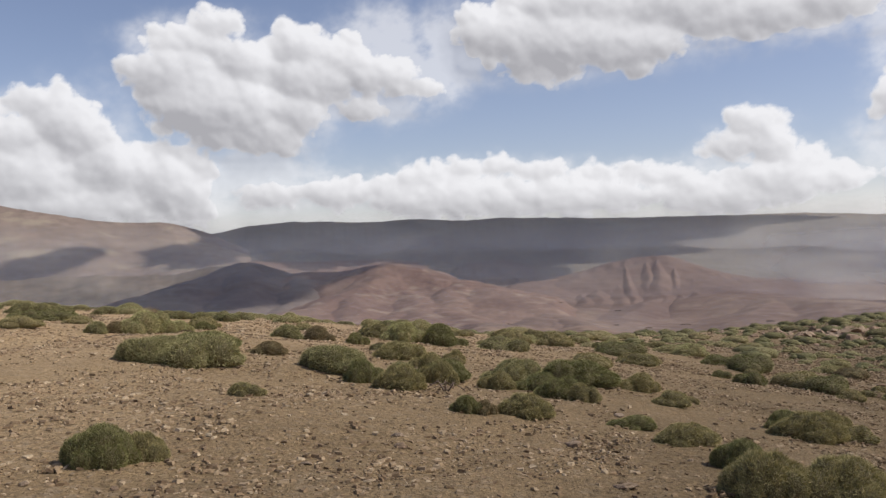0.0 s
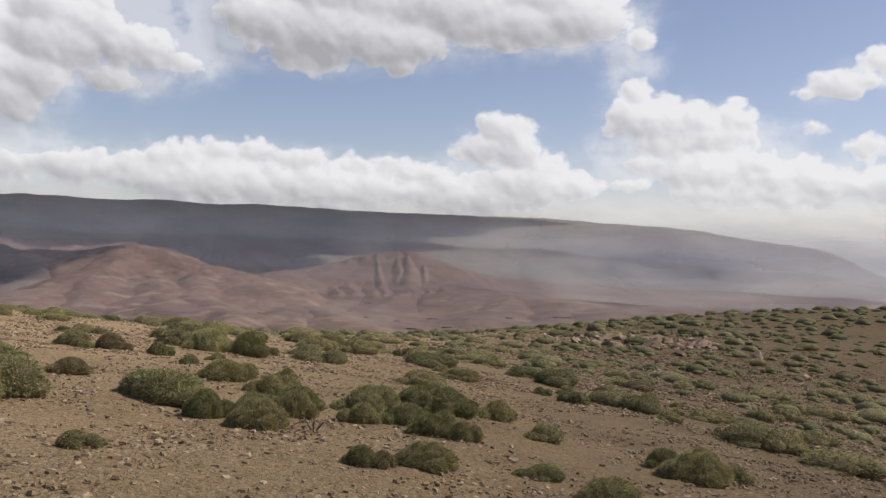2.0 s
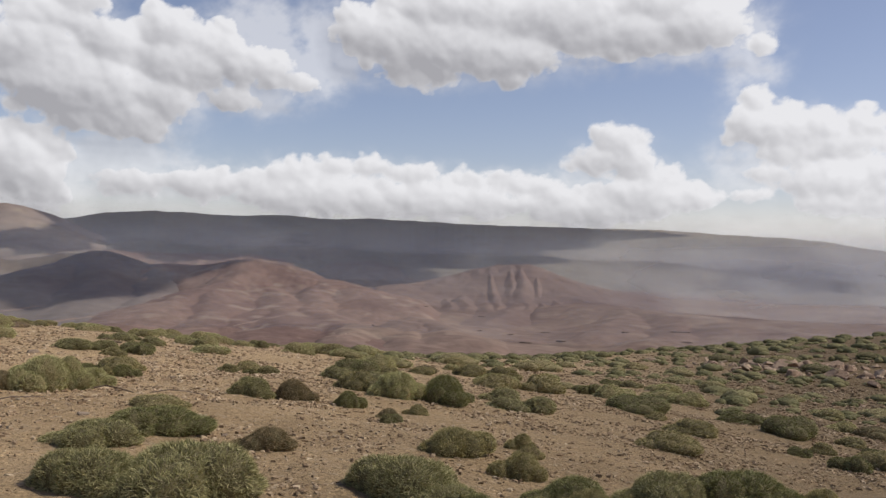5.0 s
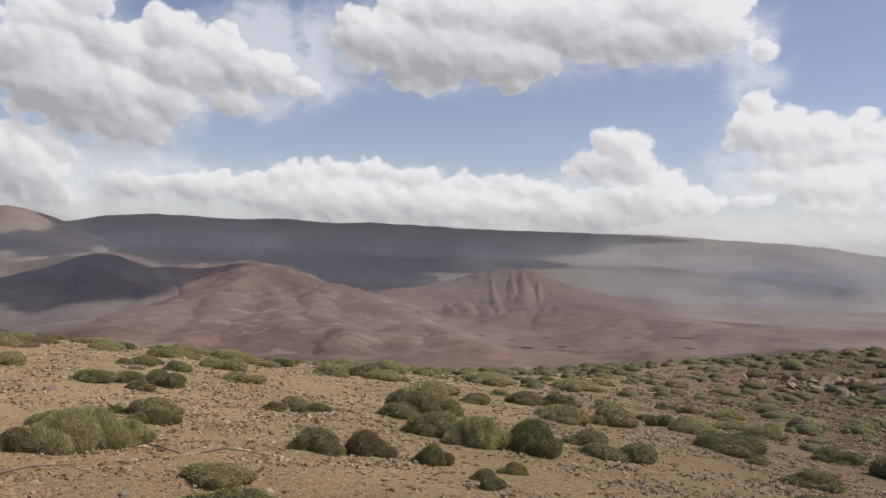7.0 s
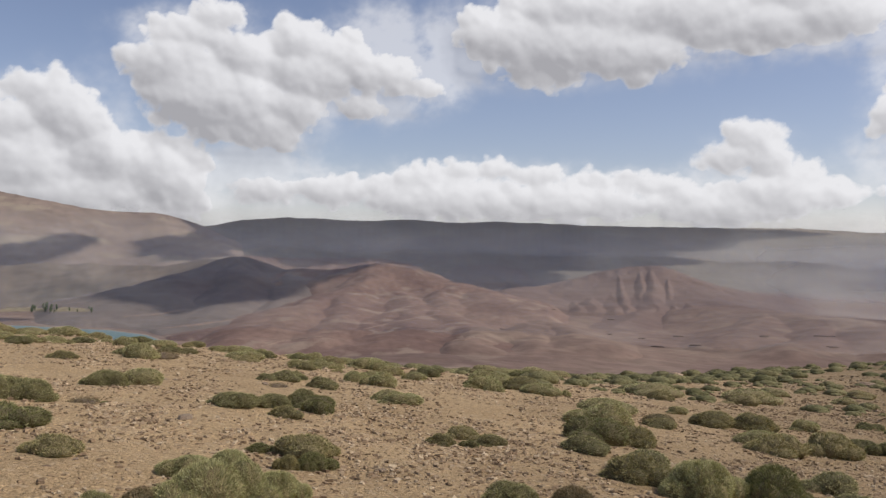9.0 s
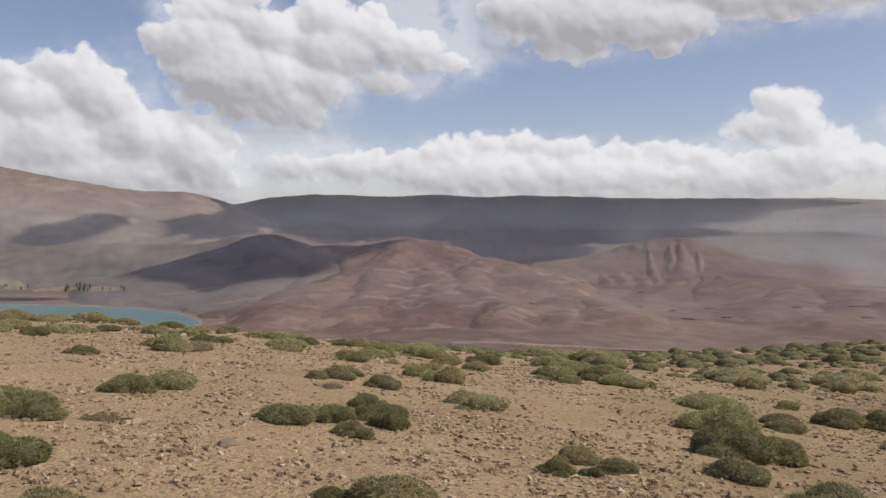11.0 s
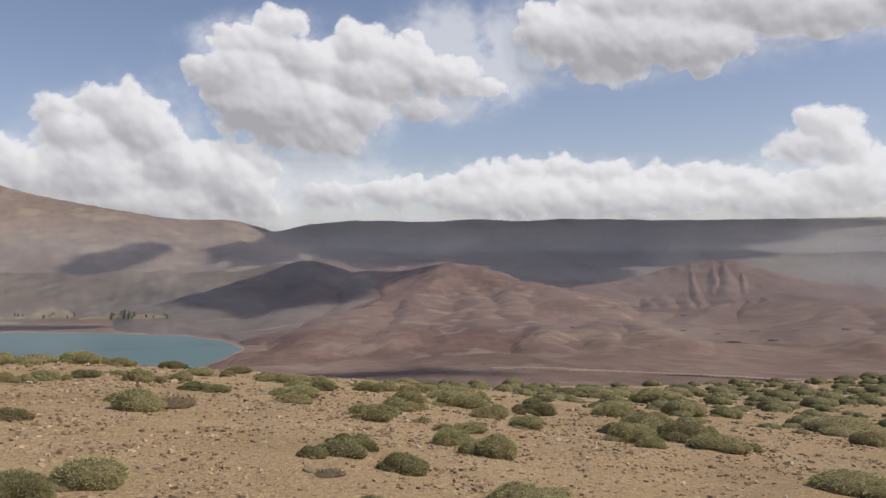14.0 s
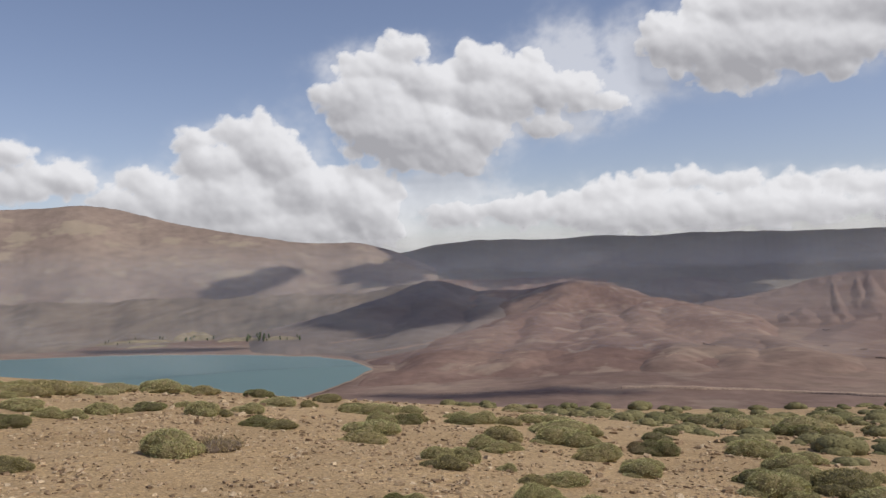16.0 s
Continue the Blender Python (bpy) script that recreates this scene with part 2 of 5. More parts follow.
def curve_through(knots, x):
    """A smooth line through pairs of (place, value)."""
    k = np.array(knots, float)
    fine = np.linspace(k[0, 0], k[-1, 0], 600)
    line = np.interp(fine, k[:, 0], k[:, 1])
    w = np.hanning(23)
    w /= w.sum()
    line = np.convolve(np.pad(line, 11, "edge"), w, "valid")
    return np.interp(x, fine, line)


# ---------------- ground ----------------
GP = (-0.041, -2.346, -0.862, -1.446, -0.021, -0.684, 0.475, 2.324, 1.428, -0.098, 29.924, 7.950, -0.985, 0.069, 0.115, -0.416, -0.470, -0.273, -0.052)
LAKE_Z = -110.0


def plateau(x, y):
    """Height of the stony shoulder on which the walk goes."""
    r, az = np.hypot(x + 3, y - 8), np.arctan2(x + 3, y - 8)
    k = np.minimum(1, 60 / np.maximum(r, 1e-3))
    u, v = (-3 + (x + 3) * k) / 20, (8 + (y - 8) * k - 15) / 20
    z = (GP[0] + GP[1] * u + GP[2] * v + GP[3] * u * u + GP[4] * u * v + GP[5] * v * v + GP[6] * u ** 3 + GP[7] * u * u * v
         + GP[8] * u * v * v + GP[9] * v ** 3 + GP[14] * v ** 4 + GP[15] * u * v ** 3 + GP[16] * u * u * v * v
         + GP[17] * u ** 3 * v + GP[18] * u ** 4)
    e = np.maximum(0, r - np.clip(GP[10] + GP[11] * az + GP[12] * az * az, 12, 80))
    lift = 0.11 * np.exp(-((r - 31) / 9) ** 2) * smoothstep(-0.75, -0.5, az) * (1 - smoothstep(-0.25, 0.0, az))
    return z + lift - GP[13] ** 2 * e * e / (1 + e * 0.02)


def valley(x, y):
    r, az = np.hypot(x, y), np.degrees(np.arctan2(x, y))
    z = LAKE_Z - 1 + np.maximum(0, r - 1700) * 0.02 * (1 - smoothstep(20, 40, np.abs(az)))
    wave = smoothstep(-12, -4, az) * smoothstep(600, 900, r)
    return z + wave * 7 * fbm(x / 260, y / 260, 5) + wave * 3


def ground(x, y):
    x, y = np.asarray(x, float), np.asarray(y, float)
    near, far = plateau(x, y), valley(x, y)
    r = np.hypot(x, y)
    near = near + 0.05 * fbm(x / 2.3, y / 2.3, 4) * (1 - smoothstep(60, 120, r))
    d = near - far
    return far + np.where(d > 0, d, 0) + 2.0 * np.exp(-np.abs(d) / 4)


def ticks(lo, hi, step, reach, ratio=1.045):
    a = list(np.arange(lo, hi, step))
    s, p, q = step, a[0], a[-1]
    before, after = [], []
    while q < reach:
        s *= ratio
        q += s
        p -= s
        after.append(q)
        before.append(p)
    return np.array(before[::-1] + a + after)


gx, gy = ticks(-12, 14, 0.22, 5600), ticks(1, 30, 0.22, 5600)
X, Y = np.meshgrid(gx, gy, indexing="ij")
ZG = ground(X, Y) + 0.018 * fbm(X / 0.5, Y / 0.5, 3) * (np.hypot(X, Y - 10) < 60)
me = mesh_of("ground", np.stack([X, Y, ZG], -1).reshape(-1, 3), grid_faces(len(gx), len(gy)), (SOIL, VALLEY), True)
rc = np.hypot(X[:-1, :-1], Y[:-1, :-1])
me.polygons.foreach_set("material_index", (rc > 140).astype(int).ravel())
tagged(new("ground", me), "dry tan stony ground falling to a red-brown valley floor", "ground", kind="structure")


def at_ground(x, y, sink=0.0):
    return float(ground(x, y)) - sink


# lake in the valley
la = np.linspace(-62, -16.6, 160)
far_r = curve_through(((-62, 1780), (-38, 1645), (-32, 1580), (-25, 1450), (-20, 1335), (-18, 1255), (-17.1, 1205), (-16.75, 1160), (-16.6, 1125)), la) + 9 * fbm(la / 1.5, la * 0, 4)
near_r = curve_through(((-62, 760), (-40, 760), (-30, 790), (-21, 890), (-19.4, 945), (-18, 1015), (-17.1, 1065), (-16.6, 1118)), la) + 7 * fbm(la / 1.1, la * 0 + 3, 4)
tip = np.sqrt(np.clip((-16.6 - la) / 1.3, 0, 1))
heart_r, half_r = 0.5 * (near_r + far_r), 0.5 * (far_r - near_r) * tip
near_r, far_r = heart_r - half_r, heart_r + half_r
mid = np.linspace(0, 1, 6)[None, :]
rr = near_r[:, None] * (1 - mid) + far_r[:, None] * mid
an = np.radians(la)[:, None]
lake = mesh_of("lake", np.stack([rr * np.sin(an), rr * np.cos(an), rr * 0 + LAKE_Z], -1).reshape(-1, 3), grid_faces(160, 6), (WATER,), True)
SAND = material("pale_shore", ((0.30, 0.22, 0.17), (0.38, 0.29, 0.22)), 0.02, 0.2)
rs = np.stack([near_r - 10 - 6 * fbm(la / 2, la * 0 + 8, 3), far_r + 16 + 10 * fbm(la / 2, la * 0 + 9, 3)], 1)
rs[-8:] += np.linspace(0, 1, 8)[:, None] * np.array([[-12, 10]])
shore = mesh_of("shore", np.stack([rs * np.sin(an), rs * np.cos(an), rs * 0 + LAKE_Z - 0.25], -1).reshape(-1, 3), grid_faces(160, 2), (SAND,), True)
tagged(new("shore", shore), "pale dry shore round the lake", "shore", kind="structure")
tagged(new("lake", lake), "calm turquoise lake in the valley", "lake", kind="structure")


# ---------------- hills and mountains ----------------
HILLS = []


def hill(name, label, category, mat, crest, dist, foot, back=0.35, noise_el=0.05, gully=0.03, gully_freq=0.6, shape=1.35, steps=(260, 54), seed=0.0, top=0.0, band=(0.0, 1.0), lumps=0.09):
    """A slope that rises from its foot to a crest line, given as (azimuth, elevation) in degrees, and falls behind it."""
    az = np.linspace(crest[0][0], crest[-1][0], steps[0])
    el = curve_through(crest, az) + noise_el * fbm(az / 2.2 + seed, az * 0 + seed, 4) + 0.022 * fbm(az / 0.5 + seed, az * 0 + 2, 3) + 0.012 * fbm(az / 0.16 + seed, az * 0 + 5, 2)
    s = np.concatenate([np.linspace(0, 1, steps[1]), 1 + np.linspace(0.04, 1, 9) * back])
    D = dist * (1 + 0.03 * fbm(az / 9 + seed, az * 0 + 4, 3))
    zc = 2 + D * np.tan(np.radians(el))
    A, S = np.meshgrid(az, s, indexing="ij")
    r = foot + (D[:, None] - foot) * S
    rise = np.where(S <= 1, S ** shape * (1 + top * (1 - S)), np.maximum(0, 1 - (np.maximum(S - 1, 0) / back) ** 1.5))
    x, y = r * np.sin(np.radians(A)), r * np.cos(np.radians(A))
    base = valley(x, y) - 5
    h = zc[:, None] - base
    drift = 1.1 * fbm(A / 5 + seed, S * 1.5 + 7, 3)
    cut = ridged((A + drift) * gully_freq + seed, S * 0.8 + seed, 3, 0.45)
    mask = smoothstep(band[0] - 0.15, band[0] + 0.25, S) * np.clip((band[1] + 0.02 - S) / 0.3, 0, 1) ** 0.7
    soft = fbm(x / (dist * 0.09) + seed, y / (dist * 0.16) + seed, 5, 0.5)
    open_ = np.clip(S, 0, 1) ** 0.7 * np.clip(1.02 - S, 0, 1) ** 0.6
    z = base + h * rise + np.abs(h) * gully * mask * (cut - 0.5) * 1.6 + np.abs(h) * lumps * soft * open_
    ob = new(name, mesh_of(name, np.stack([x, y, z], -1).reshape(-1, 3), grid_faces(len(az), len(s)), (mat,), True))
    HILLS.append((az, r, z))
    return tagged(ob, label, category)


def far_height(az, r):
    """Height of the open country at an azimuth in degrees and a distance."""
    a = radians(az)
    z = float(ground(r * math.sin(a), r * math.cos(a)))
    for ha, hr, hz in HILLS:
        if ha[0] <= az <= ha[-1]:
            i = int(np.argmin(np.abs(ha - az)))
            if hr[i, 0] < r < hr[i, -1]:
                z = max(z, float(np.interp(r, hr[i], hz[i])))
    return z


hill("mountain_ridge", "long flat-topped grey-brown mountain ridge under cloud shadow", "mountain", RIDGE,
     ((-24, 0.4), (-19, 1.3), (-14.5, 1.64), (-12.2, 2.1), (-9.8, 2.28), (-4.9, 2.15), (-2, 2.3), (1.3, 2.1), (3.8, 2.22), (10.4, 2.02), (15, 1.92), (21.9, 1.88),
      (26.2, 1.67), (30.7, 1.42), (32.8, 1.22), (35.4, 0.75), (39, 0.35), (40.5, -0.25), (42.6, -1.3), (50, -2.2)), 4250, 2500,
     noise_el=0.05, gully=0.004, gully_freq=0.35, shape=1.15, steps=(900, 54), seed=1.3, top=0.35, lumps=0.035)
hill("mountain", "broad bare beige mountain beyond the lake", "mountain", BEIGE,
     ((-66, 3.0), (-50, 4.2), (-38.5, 4.7), (-36, 4.8), (-33.9, 5.0), (-32, 4.75), (-28.7, 3.85), (-25.6, 3.24), (-22.9, 2.74), (-20.7, 2.43), (-17.1, 2.36), (-15, 1.75), (-12.5, 0.6), (-9, -1.4)),
     3300, 2180, noise_el=0.03, gully=0.007, gully_freq=0.3, shape=1.45, steps=(320, 60), seed=4.1, lumps=0.06)
SCRUB = material("brown_scrub_slope", ((0.12, 0.098, 0.08), (0.19, 0.153, 0.122), (0.265, 0.21, 0.163)), 0.005, 0.04, stretch=(1, 0.3, 1.2), spots=(0.012, (0.30, 0.24, 0.18), 0.3),
                 bump=0.5, bump_scale=0.012, bump_dist=12, grain=0.13)
hill("foothill", "low brown scrub-covered foothill behind the lake", "hill", SCRUB,
     ((-64, -0.6), (-46, -0.6), (-40, -0.7), (-34, -0.8), (-29, -0.83), (-24, -0.8), (-21, -0.88), (-18, -0.9), (-15.5, -0.65), (-13.4, -0.35), (-12, -1.2), (-10, -3)), 2400, 1720, noise_el=0.16, gully=0.03, gully_freq=0.5, shape=1.5, seed=11.3, steps=(240, 48))
hill("back_hill", "low dark hill in front of the ridge", "hill", DARK_HILL,
     ((-4, -2.4), (-0.5, -1.5), (0.9, -0.77), (3.8, -0.52), (5.2, -0.78), (6.3, -1.25), (8, -1.35), (9.4, -1.1), (12, -1.2), (16, -1.8)), 2850, 2150, seed=2.2, steps=(180, 40))
hill("ridge_spur", "pale red spur below the mountain ridge", "hill", RED_HILL,
     ((-22, -1.4), (-17, -0.8), (-13, -0.15), (-9, -0.3), (-4, -0.25), (-1, -0.4), (2, -1.4)), 3000, 2300, seed=6.4, steps=(180, 40))

def spread(name, label, mat, reach, lines, rough=0.16, steps=(300, 120), seed=0.0, soft=0.22, warp=16):
    """A hill built on its ridge lines, rounded by soft. reach: azimuths and distances covered. A line is (width of its flanks, points (azimuth, elevation, distance))."""
    A, Rr = np.meshgrid(np.linspace(reach[0], reach[1], steps[0]), np.linspace(reach[2], reach[3], steps[1]), indexing="ij")
    x, y = Rr * np.sin(np.radians(A)), Rr * np.cos(np.radians(A))
    wx, wy = x + warp * fbm(x / 110 + seed, y / 110, 3), y + warp * fbm(x / 110, y / 110 + seed + 8, 3)
    base = valley(x, y) - 4
    top, near_ = base.copy(), np.full(x.shape, 1e9)
    dry = np.maximum(np.maximum(np.interp(A, la, near_r) - Rr, Rr - np.interp(A, la, far_r)) - 12, (A + 16.6) * 27)
    edge = smoothstep(reach[0], reach[0] + 2, A) * (1 - smoothstep(reach[1] - 2, reach[1], A)) * smoothstep(reach[2], reach[2] + 100, Rr) * (1 - smoothstep(reach[3] - 100, reach[3], Rr)) * smoothstep(0, 90, dry)
    for width, points in lines:
        P = np.array([(r * math.sin(radians(a)), r * math.cos(radians(a)), 2 + r * math.tan(radians(e))) for a, e, r in points])
        for p, q in zip(P[:-1], P[1:]):
            d = q - p
            s = np.clip(((wx - p[0]) * d[0] + (wy - p[1]) * d[1]) / (d[0] ** 2 + d[1] ** 2), 0, 1)
            off = np.hypot(np.hypot(wx - p[0] - s * d[0], wy - p[1] - s * d[1]), soft * width) - soft * width
            rise = np.maximum((np.maximum(p[2] + s * d[2] - base, 0) + 7) * np.exp(-(off / width) ** 1.15) - 7, 0) * edge
            top = np.maximum(top, base + rise)
            near_ = np.minimum(near_, off)
    free_ = 1 - np.exp(-near_ / 45)
    cut = np.minimum(ridged(wx / 190 + seed, wy / 190 + seed, 4, 0.5) - 0.75, 0.05)
    z = top + (top - base) * rough * free_ * cut + 1.2 * fbm(x / 45 + seed, y / 45, 3) * smoothstep(2, 20, top - base)
    ob = new(name, mesh_of(name, np.stack([x, y, z], -1).reshape(-1, 3), grid_faces(*steps), (mat,), True))
    HILLS.append((A[:, 0], Rr, z))
    return tagged(ob, label, "hill")


spread("dark_hill", "steep dark hill in cloud shadow above the lake", DARK_HILL, (-25, -2, 1150, 2350), (
    (185, ((-21.5, -4.15, 1440), (-19.8, -3.46, 1560), (-18, -2.57, 1700), (-16.2, -1.67, 1850), (-14.4, -0.95, 1960), (-12.58, -0.25, 2030), (-11.5, -0.69, 2020), (-9.65, -1.24, 2000), (-8.5, -0.94, 1990), (-7.4, -1.02, 1980))),
    (120, ((-12.58, -0.25, 2030), (-12.5, -1.8, 1800), (-13, -3.2, 1550), (-14, -4.2, 1350))),
    (100, ((-9, -1.0, 1990), (-9.6, -2.6, 1700), (-10.5, -3.6, 1480)))), 0.12, seed=3.7)
spread("red_hill", "rounded bare red-brown hill with pale patches", RED_HILL, (-20, 9, 880, 2300), (
    (190, ((-9.65, -1.3, 1990), (-8.55, -0.97, 1970), (-7.45, -1.03, 1950), (-5.99, -0.94, 1920), (-4.53, -0.66, 1880), (-3.4, -0.55, 1855), (-2.2, -0.75, 1840), (-1.28, -1.11, 1820), (0.87, -1.71, 1780), (2.63, -2.24, 1700), (4, -2.9, 1550), (5.2, -3.5, 1430))),
    (140, ((-3.4, -0.55, 1850), (-4.9, -1.85, 1680), (-7.8, -2.95, 1480), (-10, -4.05, 1280), (-12.2, -5.14, 1120), (-14.4, -5.67, 1050))),
    (115, ((-3.2, -0.6, 1845), (-2.7, -2.21, 1700), (-1.64, -3.29, 1480), (-1.27, -4.55, 1200), (-3.1, -5.47, 1040))),
    (100, ((0.87, -1.71, 1780), (0.16, -3.45, 1450), (1.93, -4.68, 1180), (2.98, -5.73, 1020))),
    (90, ((-6.2, -2.4, 1580), (-5.6, -3.6, 1360), (-6.4, -4.7, 1180), (-8.5, -5.5, 1060))),
    (80, ((-1.64, -3.29, 1480), (-3.6, -4.1, 1310), (-5.0, -4.9, 1150)))), 0.28, (340, 150), seed=8.8, soft=0.14)
spread("mesa", "eroded red mesa with gullied flanks and a flat top", MESA, (2.5, 24, 1180, 2420), (
    (205, ((5.0, -2.45, 1900), (5.75, -1.98, 2050), (7.1, -1.87, 2100), (8.8, -1.75, 2150), (9.45, -1.33, 2150), (11.1, -0.8, 2150), (12.4, -0.55, 2150), (13.9, -0.48, 2130), (14.4, -1.0, 2090), (15.15, -1.42, 2050), (16.1, -1.85, 2000), (17.2, -2.4, 1920), (18.4, -2.83, 1820))),
    *((50 + 12 * (k % 3), ((a, e, r), (a + 0.03, e - 0.3, r - 55), (a + 0.08 + 0.08 * (k % 3), e - 1.0, r - 150), (a + 0.3, -2.85, 1850 - 25 * (k % 2)), (a + 0.5, -3.4, 1700)))
      for k, (a, e, r) in enumerate(((8.7, -1.8, 2140), (9.65, -1.35, 2145), (10.95, -0.95, 2145), (11.7, -0.75, 2145), (12.85, -0.6, 2140), (13.5, -0.56, 2130), (14.6, -1.1, 2080), (15.7, -1.7, 2015)))),
    (210, ((8.5, -2.9, 1900), (11.5, -2.95, 1900), (14.5, -2.95, 1880), (17, -3.1, 1800))),
    (70, ((6.0, -1.98, 2060), (5.2, -2.9, 1800), (5.0, -3.8, 1560), (6.2, -4.5, 1370))),
    (90, ((13.8, -2.9, 1840), (12.6, -3.7, 1590), (11.2, -4.4, 1400), (10.4, -5.1, 1240)))), 0.2, (420, 170), seed=5.5, soft=0.05, warp=7)
spread("low_hill", "low pale-topped red hillock on the valley floor", VALLEY, (-1, 14, 880, 1500), (
    (70, ((1.93, -5.57, 1010), (3.33, -4.6, 1170), (4.72, -4.8, 1130), (6.78, -4.06, 1290), (7.8, -4.38, 1230), (10.1, -5.35, 1040))),
    (50, ((6.78, -4.06, 1290), (6.2, -5.0, 1120), (6.9, -5.8, 1000)))), 0.3, (200, 90), seed=9.9)
spread("low_hill", "low dusty red rise on the valley floor", VALLEY, (13, 37, 950, 1900), (
    (140, ((17, -2.95, 1700), (18.4, -3.0, 1640), (20.6, -3.14, 1570), (24.1, -3.41, 1450), (27.6, -3.83, 1320), (31, -4.4, 1200))),
    (80, ((20.6, -3.14, 1570), (19.8, -4.0, 1350), (18.6, -4.9, 1180))),
    (80, ((24.1, -3.41, 1450), (23.4, -4.5, 1230), (22, -5.2, 1110)))), 0.3, (240, 110), seed=7.1)


def far_spot(az, el):
    """The place on the open country that lies at an azimuth and elevation from the walk."""
    for r in np.arange(760.0, 2600.0, 6.0):
        if far_height(az, r) >= 2 + r * math.tan(radians(el)):
            break
    return r


def draped(name, label, category, mat, az, rr_, lift=0.8, kind="structure"):
    """A thin patch of other ground lying on the slopes, between two lines of distances."""
    v = []
    for a, (r0, r1) in zip(az, rr_):
        for k in np.linspace(0, 1, 5):
            r = r0 + (r1 - r0) * k
            v.append((r * math.sin(radians(a)), r * math.cos(radians(a)), far_height(a, r) + (lift if 0 < k < 1 else -0.5)))
    tagged(new(name, mesh_of(name, v, grid_faces(len(az), 5), (mat,), True)), label, category, kind=kind)


# dry fields behind the shore: azimuths, then the elevations of the near and far edge
for a0, a1, lo, hi in ((-28.8, -26.5, -3.45, -2.8), (-33.2, -28.9, -3.42, -3.18), (-26.2, -23.6, -3.62, -3.3), (-23.5, -21.2, -3.66, -3.36), (-31.5, -29.2, -3.7, -3.52)):
    az = np.linspace(a0, a1, 14)
    end = np.sin(np.pi * np.linspace(0.05, 0.95, 14)) ** 0.5
    draped("field", "dry pale farm field near the lake shore", "field", FIELD, az, [(far_spot(a, lo), max(far_spot(a, lo) + 4, far_spot(a, lo + (hi - lo) * e))) for a, e in zip(az, end)])
# pale worn edges of the spurs
for knots, wide in ((((-11.7, -6.05), (-9.65, -5.55), (-7.3, -5.25)), 9), (((-4.7, -4.83), (-3.1, -4.46), (-1.3, -4.05)), 9), (((-19.4, -4.02), (-17.3, -3.86), (-15.5, -3.6)), 12), (((-17.6, -4.75), (-15.1, -4.6), (-12.2, -4.1)), 12),
                    (((1.6, -5.5), (2.4, -5.25), (3.2, -5.1)), 8), (((3.4, -4.62), (4.0, -4.66), (4.7, -4.8)), 8), (((5.8, -2.0), (6.6, -1.95), (7.6, -1.9)), 10)):
    az = np.linspace(knots[0][0], knots[-1][0], 16)
    mid_ = [far_spot(a, e) for a, e in zip(az, curve_through(knots, az))]
    thin_ = np.sin(np.pi * np.linspace(0.06, 0.94, 16)) ** 0.7 * wide
    draped("scar", "pale eroded edge of bare earth", "bare earth", FAINT, az, [(r, r + t) for r, t in zip(mid_, thin_)], 0.6)

def along_valley(a, below):
    """Distances at which the valley floor lies so many degrees below the eye."""
    r = np.full(a.shape, 860.0)
    for _ in range(30):
        r = 0.5 * r + 0.5 * (2 - ground(r * np.sin(a), r * np.cos(a))) / np.tan(np.radians(below))
    return np.convolve(np.pad(r, 4, "edge"), np.ones(9) / 9, "valid")


# dirt road along the valley floor
ra = np.radians(np.linspace(-1.0, 26, 120))
rmid = along_valley(ra, curve_through(((-14, 7.45), (-9.8, 7.34), (-6, 7.5), (-2.5, 7.28), (1.6, 7.24), (9.8, 7.52), (17, 7.7), (27, 7.95)), np.degrees(ra)))
side = np.array([-3.5, -3.2, 3.2, 3.5])
RR = rmid[:, None] + side[None, :]
rx, ry = RR * np.sin(ra)[:, None], RR * np.cos(ra)[:, None]
rz = ground(rx, ry) + np.array([-0.6, 1.2, 1.2, -0.6])[None, :]
tagged(new("road", mesh_of("road", np.stack([rx, ry, rz], -1).reshape(-1, 3), grid_faces(120, 4), (TRACK,), True)), "pale dusty dirt road crossing the valley", "road", kind="structure")


# ---------------- clouds ----------------
CLOUDS = {}
CLOUDS["bank over the lake"] = ((-34.9, 6.5, 1.88, 1.32), (-34.6, 7, 1.1, 0.83), (-30.6, 6.4, 1.65, 1.02), (-27.4, 8.9, 1.53, 1.04), (-24, 9.4, 2.44, 1.42), (-26, 7.3, 2.74, 1.75), (-22.3, 7.8, 2.47, 2.14), (-25.3, 5.2, 4.14, 2.11), (-20.2, 5.7, 3.21, 2.16), (-17.3, 4.7, 2.89, 2.18), (-28.7, 5.1, 2.68, 1.73), (-15.9, 3.2, 2.18, 1.27), (-32.2, 5.3, 1.94, 1.01), (-22.9, 3.5, 7.71, 1.6))
CLOUDS["bank far round the lake"] = ((-37.8, 7.9, 1.56, 0.99), (-35.1, 6.8, 1.77, 1.11), (-37.3, 6, 2.2, 1.16), (-30.6, 6.5, 1.69, 0.87), (-41, 5.6, 3, 1.2), (-44, 4.5, 4, 1.4))
CLOUDS["tall cumulus"] = ((-15.9, 13.3, 3.26, 1.27), (-14.1, 14.5, 2, 1.1), (-12.2, 12.2, 2.56, 1.83), (-16.6, 11.4, 3.98, 1.82), (-14.1, 9.4, 5.1, 2.56), (-11.5, 8, 3.11, 1.83), (-9.3, 9.1, 2.2, 1.83), (-8.9, 13.3, 2.38, 1.65), (-6.4, 12.4, 2.56, 1.65), (-8.2, 11.2, 3.3, 1.83), (-3.8, 11.5, 3.28, 1.64), (-1.3, 10.7, 2.17, 0.91), (-4.9, 9.4, 1.64, 1.02))
